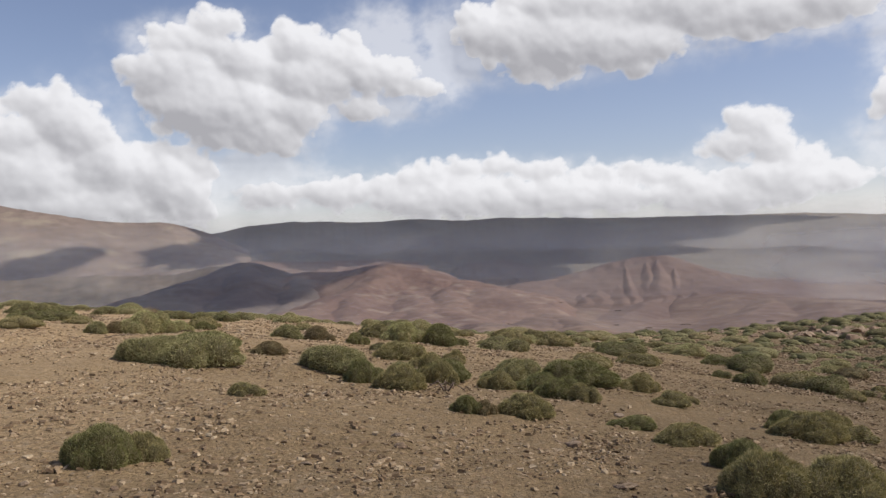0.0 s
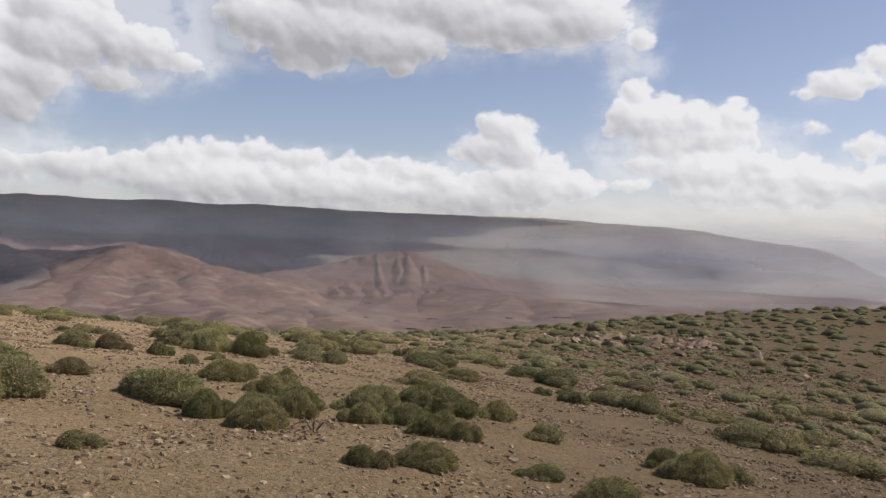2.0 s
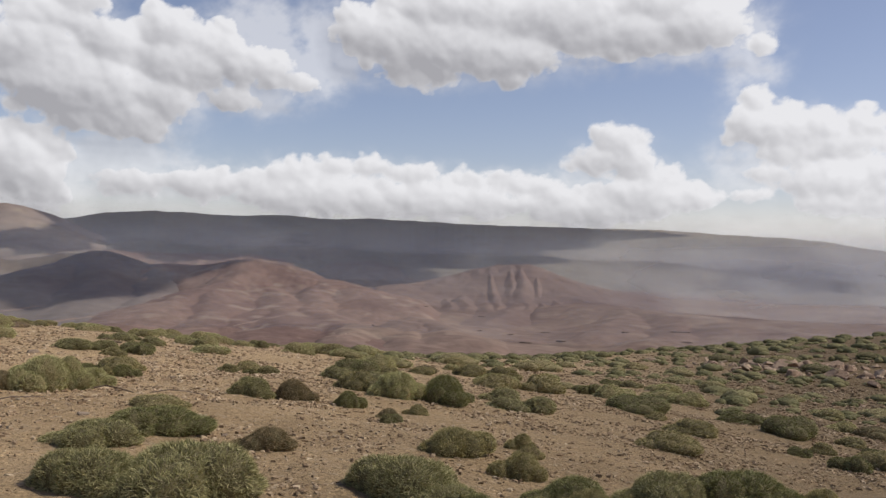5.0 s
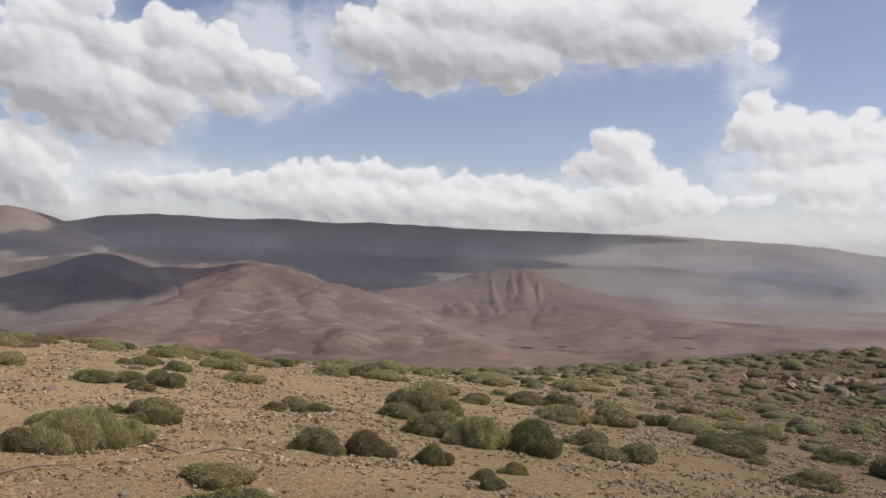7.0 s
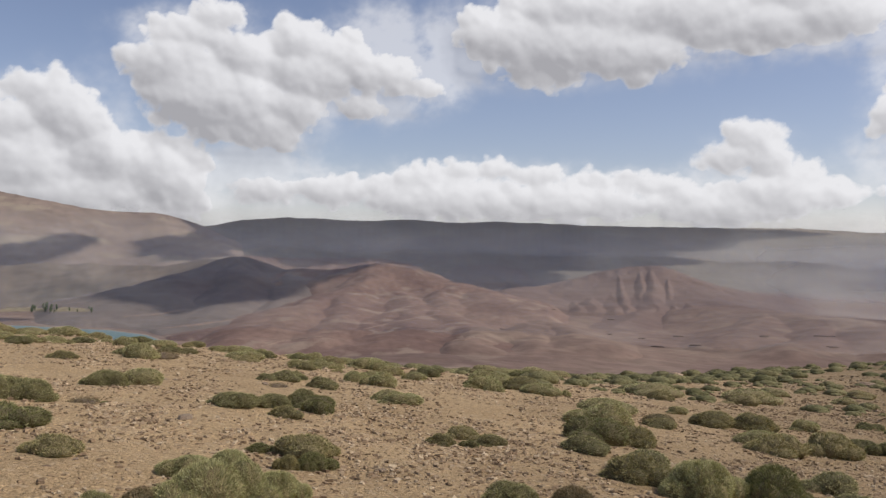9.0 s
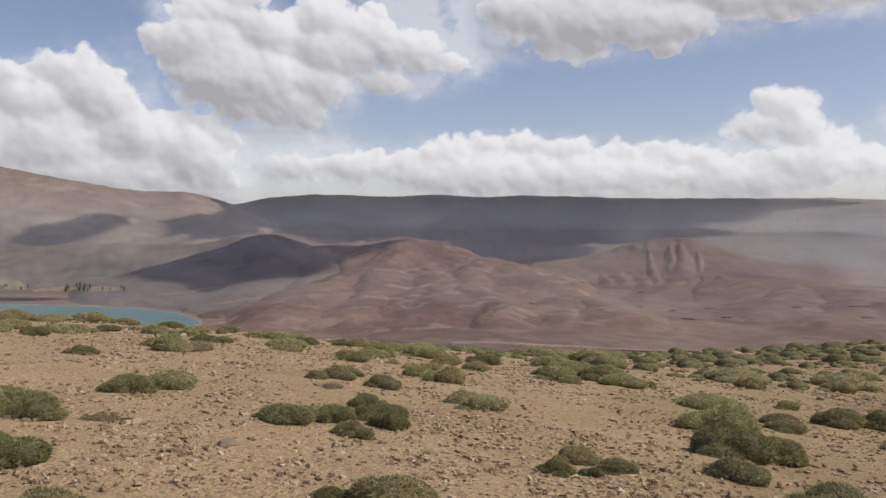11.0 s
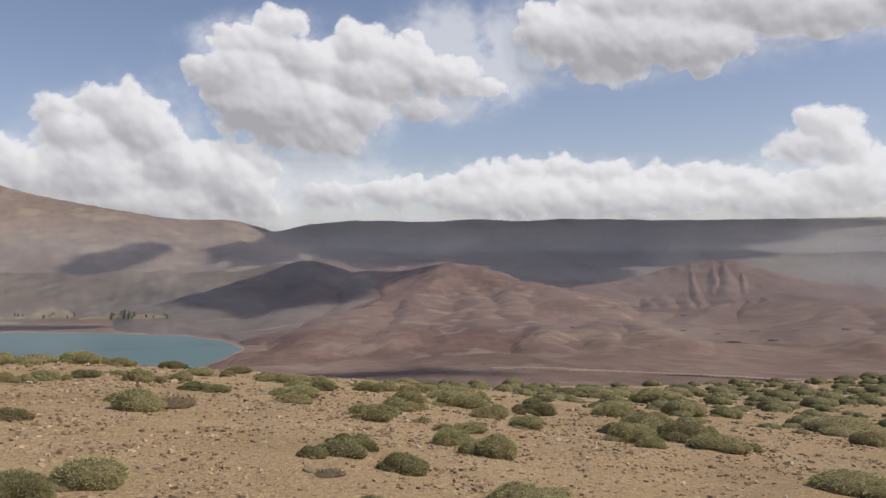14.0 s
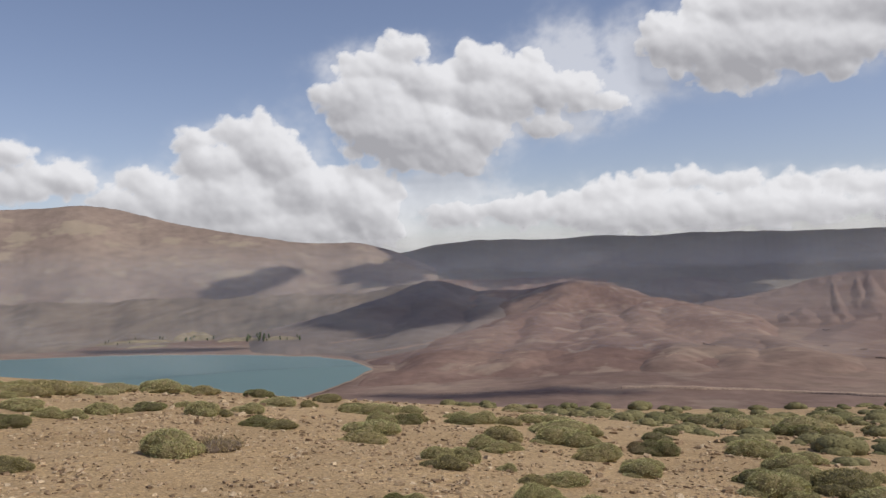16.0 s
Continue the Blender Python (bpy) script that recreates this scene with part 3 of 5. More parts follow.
CLOUDS["high cumulus"] = ((3.9, 13.9, 3.47, 2.01), (8.2, 13.3, 5.42, 2.36), (12.8, 12.7, 3.89, 1.79), (6.7, 11.3, 2.9, 0.91), (10.1, 15.1, 5.38, 1.44), (17, 14.3, 6.87, 1.69), (21.9, 13.7, 4.93, 1.36), (18.6, 13.2, 4.07, 0.97), (25, 13.9, 2.22, 1), (20.3, 14.2, 4.7, 1.8), (24.6, 14.6, 3.7, 2.15), (22.1, 15.9, 5.7, 1.8), (15.9, 15.3, 5.5, 2.2), (9.3, 15.5, 5.5, 2.2))
CLOUDS["horizon bank"] = ((-10.9, 4, 2.85, 1.08), (-6.6, 4, 2.9, 1.27), (-3.7, 4.3, 2.56, 1.1), (-1.1, 4.8, 2.56, 1.17), (1.5, 5.4, 1.65, 0.92), (3.8, 5.6, 1.64, 0.91), (6.6, 5.1, 2.18, 0.98), (7.5, 5.2, 1.09, 0.73), (9.8, 4.9, 1.79, 0.9), (12.3, 4.9, 1.77, 0.79), (14.3, 4.6, 2.45, 0.99), (0.7, 3.6, 7.33, 1.47), (8, 3.4, 9.03, 1.45), (16.7, 3.6, 3.09, 1.23))
CLOUDS["tower"] = ((19.6, 7.5, 1.85, 1.31), (18.4, 6.3, 1.86, 1.22), (20.7, 6.1, 1.83, 1.37), (17, 6, 1.1, 0.7), (22.3, 4.8, 1.96, 1.29), (24.1, 4, 1.92, 1.1), (21, 3.9, 4.3, 1.54), (18.3, 3.1, 5.09, 1.39))
CLOUDS["right bank"] = ((28, 9.7, 1.32, 1.17), (27.5, 8.5, 1.74, 1.49), (29.5, 8.1, 2.74, 1.47), (31.5, 8.2, 2.02, 1.32), (33.8, 8.1, 1.25, 1.23), (32.5, 7, 3.01, 1.31), (30.2, 6.7, 3.07, 0.98), (28.9, 5.3, 1.72, 0.88), (27.7, 4.1, 1.39, 0.64), (32.2, 5, 3.35, 1.45), (35.4, 5.2, 2.6, 1.28), (37.8, 4.8, 2.21, 1.26), (35.7, 3.7, 3.88, 1.11), (32.5, 3.6, 2.67, 0.96), (28, 13.1, 1.11, 0.92), (36.5, 4.6, 3, 1.4), (39.5, 4.2, 3.5, 1.3), (44, 4.2, 4, 1.4))
CLOUDS["small puffs"] = ((38.2, 9.7, 1.13, 0.66), (39.2, 10, 1.11, 0.92), (38.4, 7.5, 0.94, 0.59), (40.2, 10, 2.2, 1.1), (42, 11.2, 1.5, 0.9), (41.5, 6.4, 1.6, 0.8))
WISPS = ((-4.7, 14, 1.64, 2.01), (-2.7, 13.9, 1.45, 2), (-6.7, 10.1, 2.2, 1.1), (-2.7, 9.4, 1.81, 1.09), (-10.8, 6.7, 2.56, 1.28), (-17.3, 13.8, 2.16, 0.91), (0.5, 12.8, 1.61, 2.17), (-10.9, 4, 4.63, 1.62), (-12.6, 4.9, 2.12, 1.07), (0.9, 12.6, 2.2, 2.2), (26.4, 11.3, 1.05, 1.07), (28.4, 11.6, 1.38, 0.7), (27.4, 14, 1.04, 1.06), (35.4, 6.9, 1.95, 1.01), (26.8, 6.1, 1.75, 1.42), (37.2, 2, 5.08, 1), (32.5, 1.9, 3.34, 0.69))
ca, ce = np.arange(-47, 52, 0.085), np.arange(-2.5, 19.6, 0.085)
CA, CE = np.meshgrid(ca, ce, indexing="ij")


def billow(x, y, octaves=5, gain=0.55):
    """Rounded swellings with sharp creases between them."""
    s, a = 0, 1.0
    for k in range(octaves):
        s = s + a * (np.abs(perlin(x * 2.05 ** k + 13.7 * k, y * 2.05 ** k + 7.9 * k)) - 0.25)
        a *= gain
    return s


wa = CA + 0.30 * fbm(CA / 1.5, CE / 1.2, 4, 0.6)
we = CE + 0.24 * fbm(CA / 1.5 + 40, CE / 1.2 + 11, 4, 0.6)
swell = billow(CA / 1.5 + 3, CE / 1.25, 5, 0.6)
dens, tall = np.full(CA.shape, -2.0), np.zeros_like(CA)
crng = np.random.RandomState(12)
for lobes in CLOUDS.values():
    for a0, e0, wide, high in lobes:
        puffs = [(a0, e0, wide * 0.9, high * 0.88, 0.0)]
        for _ in range(int(9 + 5 * wide)):
            t, q = crng.uniform(0, 2 * np.pi), np.sqrt(crng.uniform(0.05, 1.0))
            size = high * crng.uniform(0.22, 0.55)
            puffs.append((a0 + wide * 0.85 * q * np.cos(t), e0 + high * 0.8 * q * np.sin(t), size * 1.2, size, (1 - q) * high * 0.5))
        for pa, pe, pw, ph, lift in puffs:
            i0, i1 = np.searchsorted(ca, (pa - pw * 1.5 - 0.7, pa + pw * 1.5 + 0.7))
            j0, j1 = np.searchsorted(ce, (pe - ph * 1.5 - 0.7, pe + ph * 1.5 + 0.7))
            if i1 <= i0 or j1 <= j0:
                continue
            qx, qy = (wa[i0:i1, j0:j1] - pa) / pw, (we[i0:i1, j0:j1] - pe) / ph
            d = 1 - qx * qx - np.where(qy < 0, 1.25, 1.0) * qy * qy
            dens[i0:i1, j0:j1] = np.maximum(dens[i0:i1, j0:j1], d * min(1.0, ph))
            tall[i0:i1, j0:j1] = np.maximum(tall[i0:i1, j0:j1], lift + ph * np.sqrt(np.clip(d, 0, 1)))


def blur(f, n):
    w = np.hanning(2 * n + 3)[1:-1]
    w /= w.sum()
    f = np.apply_along_axis(lambda v: np.convolve(np.pad(v, n, "edge"), w, "valid"), 0, f)
    return np.apply_along_axis(lambda v: np.convolve(np.pad(v, n, "edge"), w, "valid"), 1, f)


body = blur(dens, 3) + 0.4 * swell
tall = tall + 0.26 * swell * np.clip(body + 0.3, 0, 1)
mist = 0.0
for a0, e0, wide, high in (*(o for lobes in CLOUDS.values() for o in lobes), *WISPS, *WISPS):
    mist = mist + np.exp(-1.1 * (((wa - a0) / (wide * 1.15)) ** 2 + ((we - e0) / (high * 1.2)) ** 2))
mist = 0.6 * smoothstep(0.1, 3.2, mist * (1 + 0.5 * fbm(CA / 1.9, CE / 1.5, 5, 0.55)))
mist = np.maximum(mist, 0.75 * (1 - smoothstep(0.5, 5.0, CE)))
cover = smoothstep(0.0, 0.3, body)
above = np.zeros_like(cover)
for k in range(len(ce) - 2, -1, -1):
    above[:, k] = above[:, k + 1] * 0.972 + cover[:, k + 1] * 0.028
lit = 0
for n_, a_ in ((2, 0.22), (5, 0.40), (14, 0.6)):
    ga, ge = np.gradient(blur(tall, n_), 0.085)
    lit = lit + a_ * (-ga * 0.6 - ge * 0.8) / np.sqrt(1 + ga * ga + ge * ge)
deep = blur(above, 5)
shade = 0.765 + 0.6 * lit - 0.4 * deep * (1 - 0.6 * smoothstep(20, 29, CA)) + 0.18 * (1 - smoothstep(0.05, 0.6, body)) + 0.05 * fbm(CA / 2.5, CE / 2, 4) - 0.05 * (1 - smoothstep(-26, 4, CA)) + 0.07 * smoothstep(8, 30, CA) - 0.03 * (1 - smoothstep(3, 8, CE)) + 0.2 * deep * (1 - smoothstep(4, 9, CE))
R_SKY = 4880.0
cv = np.stack([np.sin(np.radians(CA)) * np.cos(np.radians(CE)), np.cos(np.radians(CA)) * np.cos(np.radians(CE)), np.sin(np.radians(CE))], -1) * R_SKY
cm = mesh_of("sky_backdrop", cv.reshape(-1, 3), grid_faces(len(ca), len(ce)), (), True)
for key, val in (("body", body), ("shade", shade), ("mist", mist)):
    cm.attributes.new(key, "FLOAT", "POINT").data.foreach_set("value", val.astype(np.float32).ravel())
CLOUD = bpy.data.materials.new("cumulus")
CLOUD.use_nodes = True
n, l = CLOUD.node_tree.nodes, CLOUD.node_tree.links
n.remove(n["Principled BSDF"])
ab, ash = n.new("ShaderNodeAttribute"), n.new("ShaderNodeAttribute")
ab.attribute_name, ash.attribute_name = "body", "shade"
co = n.new("ShaderNodeTexCoord")
ns = n.new("ShaderNodeTexNoise")
ns.inputs["Scale"].default_value, ns.inputs["Detail"].default_value = 0.02, 4.0
l.new(co.outputs["Object"], ns.inputs["Vector"])
ad = n.new("ShaderNodeMath")
ad.operation = "MULTIPLY_ADD"
ad.inputs[1].default_value = 0.34
l.new(ns.outputs[0], ad.inputs[0])
l.new(ab.outputs["Fac"], ad.inputs[2])
al = n.new("ShaderNodeMapRange")
al.interpolation_type = "SMOOTHSTEP"
al.inputs["From Min"].default_value, al.inputs["From Max"].default_value, al.inputs["To Max"].default_value = 0.02, 0.62, 0.97
l.new(ad.outputs[0], al.inputs[0])
am, both = n.new("ShaderNodeAttribute"), n.new("ShaderNodeMath")
am.attribute_name, both.operation = "mist", "MAXIMUM"
l.new(al.outputs[0], both.inputs[0])
l.new(am.outputs["Fac"], both.inputs[1])
cr = n.new("ShaderNodeValToRGB")
cr.color_ramp.elements[0].position, cr.color_ramp.elements[0].color = 0.05, (0.42, 0.415, 0.44, 1)
cr.color_ramp.elements[1].position, cr.color_ramp.elements[1].color = 0.97, (0.885, 0.88, 0.905, 1)
grey = n.new("ShaderNodeMath")
grey.operation = "MULTIPLY_ADD"
grey.inputs[1].default_value = 0.22
l.new(ns.outputs[0], grey.inputs[0])
sub = n.new("ShaderNodeMath")
sub.operation = "SUBTRACT"
sub.inputs[1].default_value = 0.11
l.new(ash.outputs["Fac"], sub.inputs[0])
l.new(sub.outputs[0], grey.inputs[2])
l.new(grey.outputs[0], cr.inputs[0])
em, tr, mx = n.new("ShaderNodeEmission"), n.new("ShaderNodeBsdfTransparent"), n.new("ShaderNodeMixShader")
l.new(cr.outputs[0], em.inputs[0])
l.new(both.outputs[0], mx.inputs[0])
l.new(tr.outputs[0], mx.inputs[1])
l.new(em.outputs[0], mx.inputs[2])
l.new(mx.outputs[0], n["Material Output"].inputs[0])
cm.materials.append(CLOUD)
tagged(new("sky_backdrop", cm), "blue sky with white cumulus clouds", "sky", kind="structure")

# see-through sheets imitating the haze of distance, thicker where dust blows at the right
HAZE_SHEET = bpy.data.materials.new("haze_and_dust")
HAZE_SHEET.use_nodes = True
n, l = HAZE_SHEET.node_tree.nodes, HAZE_SHEET.node_tree.links
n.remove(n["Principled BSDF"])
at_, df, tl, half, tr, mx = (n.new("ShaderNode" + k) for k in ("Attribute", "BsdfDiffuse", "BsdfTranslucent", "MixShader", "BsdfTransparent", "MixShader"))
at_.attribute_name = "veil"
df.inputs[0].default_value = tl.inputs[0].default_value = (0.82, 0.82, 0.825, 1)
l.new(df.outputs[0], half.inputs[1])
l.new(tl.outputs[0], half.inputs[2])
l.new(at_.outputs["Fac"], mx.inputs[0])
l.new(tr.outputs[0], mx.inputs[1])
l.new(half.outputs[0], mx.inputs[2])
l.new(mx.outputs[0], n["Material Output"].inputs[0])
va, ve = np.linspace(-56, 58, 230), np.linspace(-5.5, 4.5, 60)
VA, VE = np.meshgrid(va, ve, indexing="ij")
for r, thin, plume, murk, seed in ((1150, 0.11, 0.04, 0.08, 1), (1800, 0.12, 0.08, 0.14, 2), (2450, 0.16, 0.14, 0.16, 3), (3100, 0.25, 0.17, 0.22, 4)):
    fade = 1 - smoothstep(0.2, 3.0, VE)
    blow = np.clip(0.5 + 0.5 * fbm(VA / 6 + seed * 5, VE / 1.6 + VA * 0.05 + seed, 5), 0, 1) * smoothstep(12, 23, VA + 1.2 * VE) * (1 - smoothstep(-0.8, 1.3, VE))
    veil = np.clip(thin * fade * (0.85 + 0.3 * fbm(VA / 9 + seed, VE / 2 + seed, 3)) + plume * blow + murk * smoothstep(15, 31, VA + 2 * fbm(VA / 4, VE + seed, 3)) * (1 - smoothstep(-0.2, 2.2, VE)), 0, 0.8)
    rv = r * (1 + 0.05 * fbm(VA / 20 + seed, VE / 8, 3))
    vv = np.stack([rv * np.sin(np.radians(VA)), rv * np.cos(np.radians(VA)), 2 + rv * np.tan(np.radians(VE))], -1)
    dm = mesh_of("dust_haze", vv.reshape(-1, 3), grid_faces(230, 60), (HAZE_SHEET,), True)
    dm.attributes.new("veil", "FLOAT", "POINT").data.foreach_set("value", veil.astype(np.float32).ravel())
    tagged(new("dust_haze", dm), "see-through sheet imitating pale distance haze and blown dust over the valley", "haze", kind="stuff")

# clouds overhead, out of view, whose shadows lie on the mountains
VAPOUR = material("vapour", ((0.8, 0.8, 0.8), (0.85, 0.85, 0.85)), 0.001)


def overhead_cloud(az, r, z, along, across, turn=0.0, height=2000.0):
    """A flat-bottomed cloud whose shadow falls round the place (az, r, z)."""
    a = radians(az)
    at = Vector((r * math.sin(a), r * math.cos(a), z)) + SUN * ((height - z) / SUN.z)
    bm = bmesh.new()
    bmesh.ops.create_icosphere(bm, subdivisions=4, radius=1)
    for v in bm.verts:
        c = v.co * 1.6 + Vector((az, r / 300, 3))
        v.co *= 1 + 0.55 * noise.fractal(c, 0.9, 2.1, 5)
        v.co.x *= along
        v.co.y *= across
        v.co.z *= 130 if v.co.z > 0 else 40
    me = bpy.data.meshes.new("cloud")
    bm.to_mesh(me)
    bm.free()
    me.materials.append(VAPOUR)
    ob = tagged(new("cloud", me), "white cumulus cloud drifting over the mountains", "cloud", "clouds overhead")
    ob.matrix_world = pose(*at, 0, 0, turn)


for c in ((-10.6, 4060, 130, 330, 260), (-5.5, 3650, 60, 400, 700), (-2.8, 3650, 60, 430, 700), (8.2, 3750, 60, 430, 640), (12.5, 3850, 60, 540, 460), (-8.3, 1900, -50, 110, 110), (-6.3, 1900, -40, 75, 60), (-4.9, 1895, -25, 45, 30), (-13.0, 1830, -50, 140, 300), (-10.2, 2110, -40, 190, 130),
          (2.5, 2600, -30, 300, 260), (5.5, 3050, -20, 300, 200), (9.5, 3100, -10, 300, 220), (0.2, 3700, 60, 380, 700), (-8.5, 3700, 60, 380, 650), (-7.5, 836, -110, 95, 17), (-29, 1640, -105, 130, 40), (33, 3000, -60, 330, 250), (-23.6, 2700, -10, 34, 230), (-14.8, 2900, 30, 80, 230), (-13, 3500, 60, 180, 260)):
    overhead_cloud(*c)


# ---------------- shrubs ----------------
def part(name, me, parent, label=""):
    ob = new(name, me)
    ob.parent = parent
    return tagged(ob, label) if label else ob


def needles(lobes, count, length, width, rng, upright=0.15, unruly=0.22):
    """Tapered needles standing out of a group of domes; a dome is (x, y, radius, height)."""
    L = np.array(lobes, float)
    area = L[:, 2] ** 2
    pick = rng.choice(len(L), count * 3, p=area / area.sum())
    u, th = -0.6 + 1.6 * rng.uniform(0.0, 1, count * 3) ** 0.85, rng.uniform(0, 2 * np.pi, count * 3)
    k = np.sqrt(np.maximum(0, 1 - u * u))
    nrm = np.stack([k * np.cos(th), k * np.sin(th), u], 1)
    rad = np.stack([L[pick, 2], L[pick, 2], L[pick, 3]], 1) * (1 + 0.03 * np.sin(th * 5 + pick)[:, None] + rng.normal(0, 0.03, (count * 3, 1)))
    p = nrm * rad * 0.97
    p[:, 2] = L[pick, 3] * 0.38 + 0.62 * p[:, 2]
    p[:, 0] += L[pick, 0]
    p[:, 1] += L[pick, 1]
    keep = np.ones(len(p), bool)
    for j, (x, y, r, h) in enumerate(L):
        inside = ((p[:, 0] - x) / r) ** 2 + ((p[:, 1] - y) / r) ** 2 + ((p[:, 2] / h - 0.38) / 0.62) ** 2 < 0.88
        keep &= ~(inside & (pick != j))
    p, nrm = p[keep][:count], nrm[keep][:count]
    m = len(p)
    tuft = np.floor(p * 16)
    lean = np.stack([np.sin(tuft @ [12.9, 78.2, 37.7]), np.sin(tuft @ [39.3, 11.1, 83.1]), np.sin(tuft @ [73.1, 52.2, 9.1])], 1)
    d = nrm + lean * unruly + rng.normal(0, unruly, (m, 3)) + np.array([0, 0, upright])
    d /= np.linalg.norm(d, axis=1)[:, None]
    side = np.cross(d, nrm + np.array([0, 0, 0.25]) + rng.normal(0, 0.4, (m, 3)))
    side /= np.maximum(np.linalg.norm(side, axis=1)[:, None], 1e-6)
    ln = length * rng.uniform(0.5, 1.3, (m, 1))
    w = width * rng.uniform(0.7, 1.3, (m, 1))
    b = p - d * ln * 0.45
    v = np.stack([b - side * w, b + side * w, p + d * ln * 0.55], 1).reshape(-1, 3)
    v[:, 2] = np.maximum(v[:, 2], -0.01)
    return v, np.arange(3 * m).reshape(-1, 3)


def heart(lobes, rng, nt=18, nu=8):
    """The dense body inside the needles."""
    vs, fs, n0 = [], [], 0
    for x, y, r, h in lobes:
        th, ph = np.meshgrid(np.linspace(0, 2 * np.pi, nt, endpoint=False), np.linspace(-0.68, np.pi / 2, nu), indexing="ij")
        k = 0.94 + 0.04 * np.sin(th * 5 + x * 9) * np.cos(ph) + rng.normal(0, 0.018, th.shape)
        v = np.stack([x + r * k * np.cos(ph) * np.cos(th), y + r * k * np.cos(ph) * np.sin(th), h * (0.38 + 0.62 * k * np.sin(ph))], -1).reshape(-1, 3)
        i, j = np.meshgrid(np.arange(nt), np.arange(nu - 1), indexing="ij")
        a, b = i * nu + j, ((i + 1) % nt) * nu + j
        fs.append(np.stack([a, b, b + 1, a + 1], -1).reshape(-1, 4) + n0)
        vs.append(v)
        n0 += len(v)
    return np.concatenate(vs), np.concatenate(fs)


def mounds(count, seed, spread=0.32, size=(0.13, 0.23), low=1.0):
    """Domes of a many-headed cushion one metre wide, higher towards its middle."""
    rng = np.random.RandomState(seed)
    out = [(rng.uniform(-0.1, 0.1), 0.0, 0.27, 0.33 * low)]
    for k in range(count):
        a, q = 2.4 * k + rng.uniform(-0.5, 0.5), math.sqrt((k + 0.7) / (count + 0.7))
        r = rng.uniform(*size)
        out.append((spread * q * np.cos(a), spread * 0.75 * q * np.sin(a), r, (0.75 * r + 0.17 * (1 - q * q)) * rng.uniform(0.8, 1.3) * low))
    lo, hi = min(o[0] - o[2] for o in out), max(o[0] + o[2] for o in out)
    return tuple(((o[0] - (lo + hi) / 2) / (hi - lo), o[1] / (hi - lo), o[2] / (hi - lo), o[3] / (hi - lo)) for o in out)


TALL = {}


def shrub(label, lobes, count, leaf, inner, length=0.06, width=0.005, seed=1, unruly=0.22):
    """A cushion shrub one metre across, as an empty with its parts."""
    rng = np.random.RandomState(seed)
    root = tagged(new("cushion_shrub"), label, "shrub", "cushion shrubs on the slope")
    v, f = heart(lobes, rng)
    part("cushion", mesh_of("cushion", v, f, (inner,), True), root, "dense twiggy inner growth")
    v, f = needles(lobes, count, length, width, rng, unruly=unruly)
    me = mesh_of("foliage", v, f, (leaf,))
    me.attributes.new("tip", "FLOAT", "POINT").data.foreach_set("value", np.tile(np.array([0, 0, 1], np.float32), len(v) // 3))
    part("foliage", me, root)
    TALL[root.name] = max(o[3] for o in lobes) + 0.3 * length
    return root


COATS = {
    "green": (("dark green cushion shrub on stony ground", LEAF_B, INNER), ("olive-green rounded cushion shrub on stony ground", LEAF_A, INNER)),
    "olive": (("olive-green cushion shrub with soft rounded heads", LEAF_A, INNER), ("deep green cushion shrub with soft rounded heads", LEAF_B, INNER), ("yellowish-olive cushion shrub on dry soil", LEAF_A, INNER_PALE)),
    "pale": (("pale olive cushion shrub on dry stony ground", LEAF_D, INNER_PALE), ("pale yellowish-green cushion shrub on dry soil", LEAF_D, INNER_PALE)),
    "brown": (("brownish dry cushion shrub on stony ground", LEAF_C, INNER),),
    "grey": (("grey-green spiny cushion shrub on dry soil", LEAF_E, INNER),),
}
FINE = {"near": (12500, 0.06, 0.0034), "mid": (4200, 0.066, 0.0065), "far": (1600, 0.05, 0.011)}
KINDS, seed = {}, 1
for reach, (count, length, width) in FINE.items():
    for coat, looks in COATS.items():
        for label, leaf, inner in looks:
            for heads in ((6, 10) if reach == "near" else (4, 7)):
                seed += 1
                KINDS.setdefault((reach, coat), []).append(shrub(label, mounds(heads, seed), count, leaf, inner, length, width, seed, 0.42 if coat == "grey" else 0.36))
    seed += 1
    KINDS[reach, "dry"] = [shrub("half-dead sparse twiggy shrub on bare soil", mounds(4, seed, low=0.3), count // 9, LEAF_C, WOOD, 0.3, width * 1.2, seed, 0.6)]

pick = random.Random(3)
taken = []


def planted(kind, x, y, w, h):
    m = pose(x, y, at_ground(x, y, 0.015), 0, 0, pick.uniform(-22, 22) + pick.choice((0, 180))) @ Matrix.Diagonal((w * 1.16, w * pick.uniform(0.9, 1.1), 0.96 * h / TALL[kind.name], 1))
    taken.append((x, y, w))
    return copy_thing(kind, m)


def free(x, y, w, gap=0.5):
    return all((x - a) ** 2 + (y - b) ** 2 > (gap * (w + c)) ** 2 for a, b, c in taken)


def grow(reach, coat, *stretch):
    for x, y, w, h in stretch:
        # paler on the dry upper slope
        faded = coat == "olive" and y > 20.5 and pick.random() < 0.62
        planted(pick.choice(KINDS[reach, "pale" if faded else coat]), x, y, w, h)


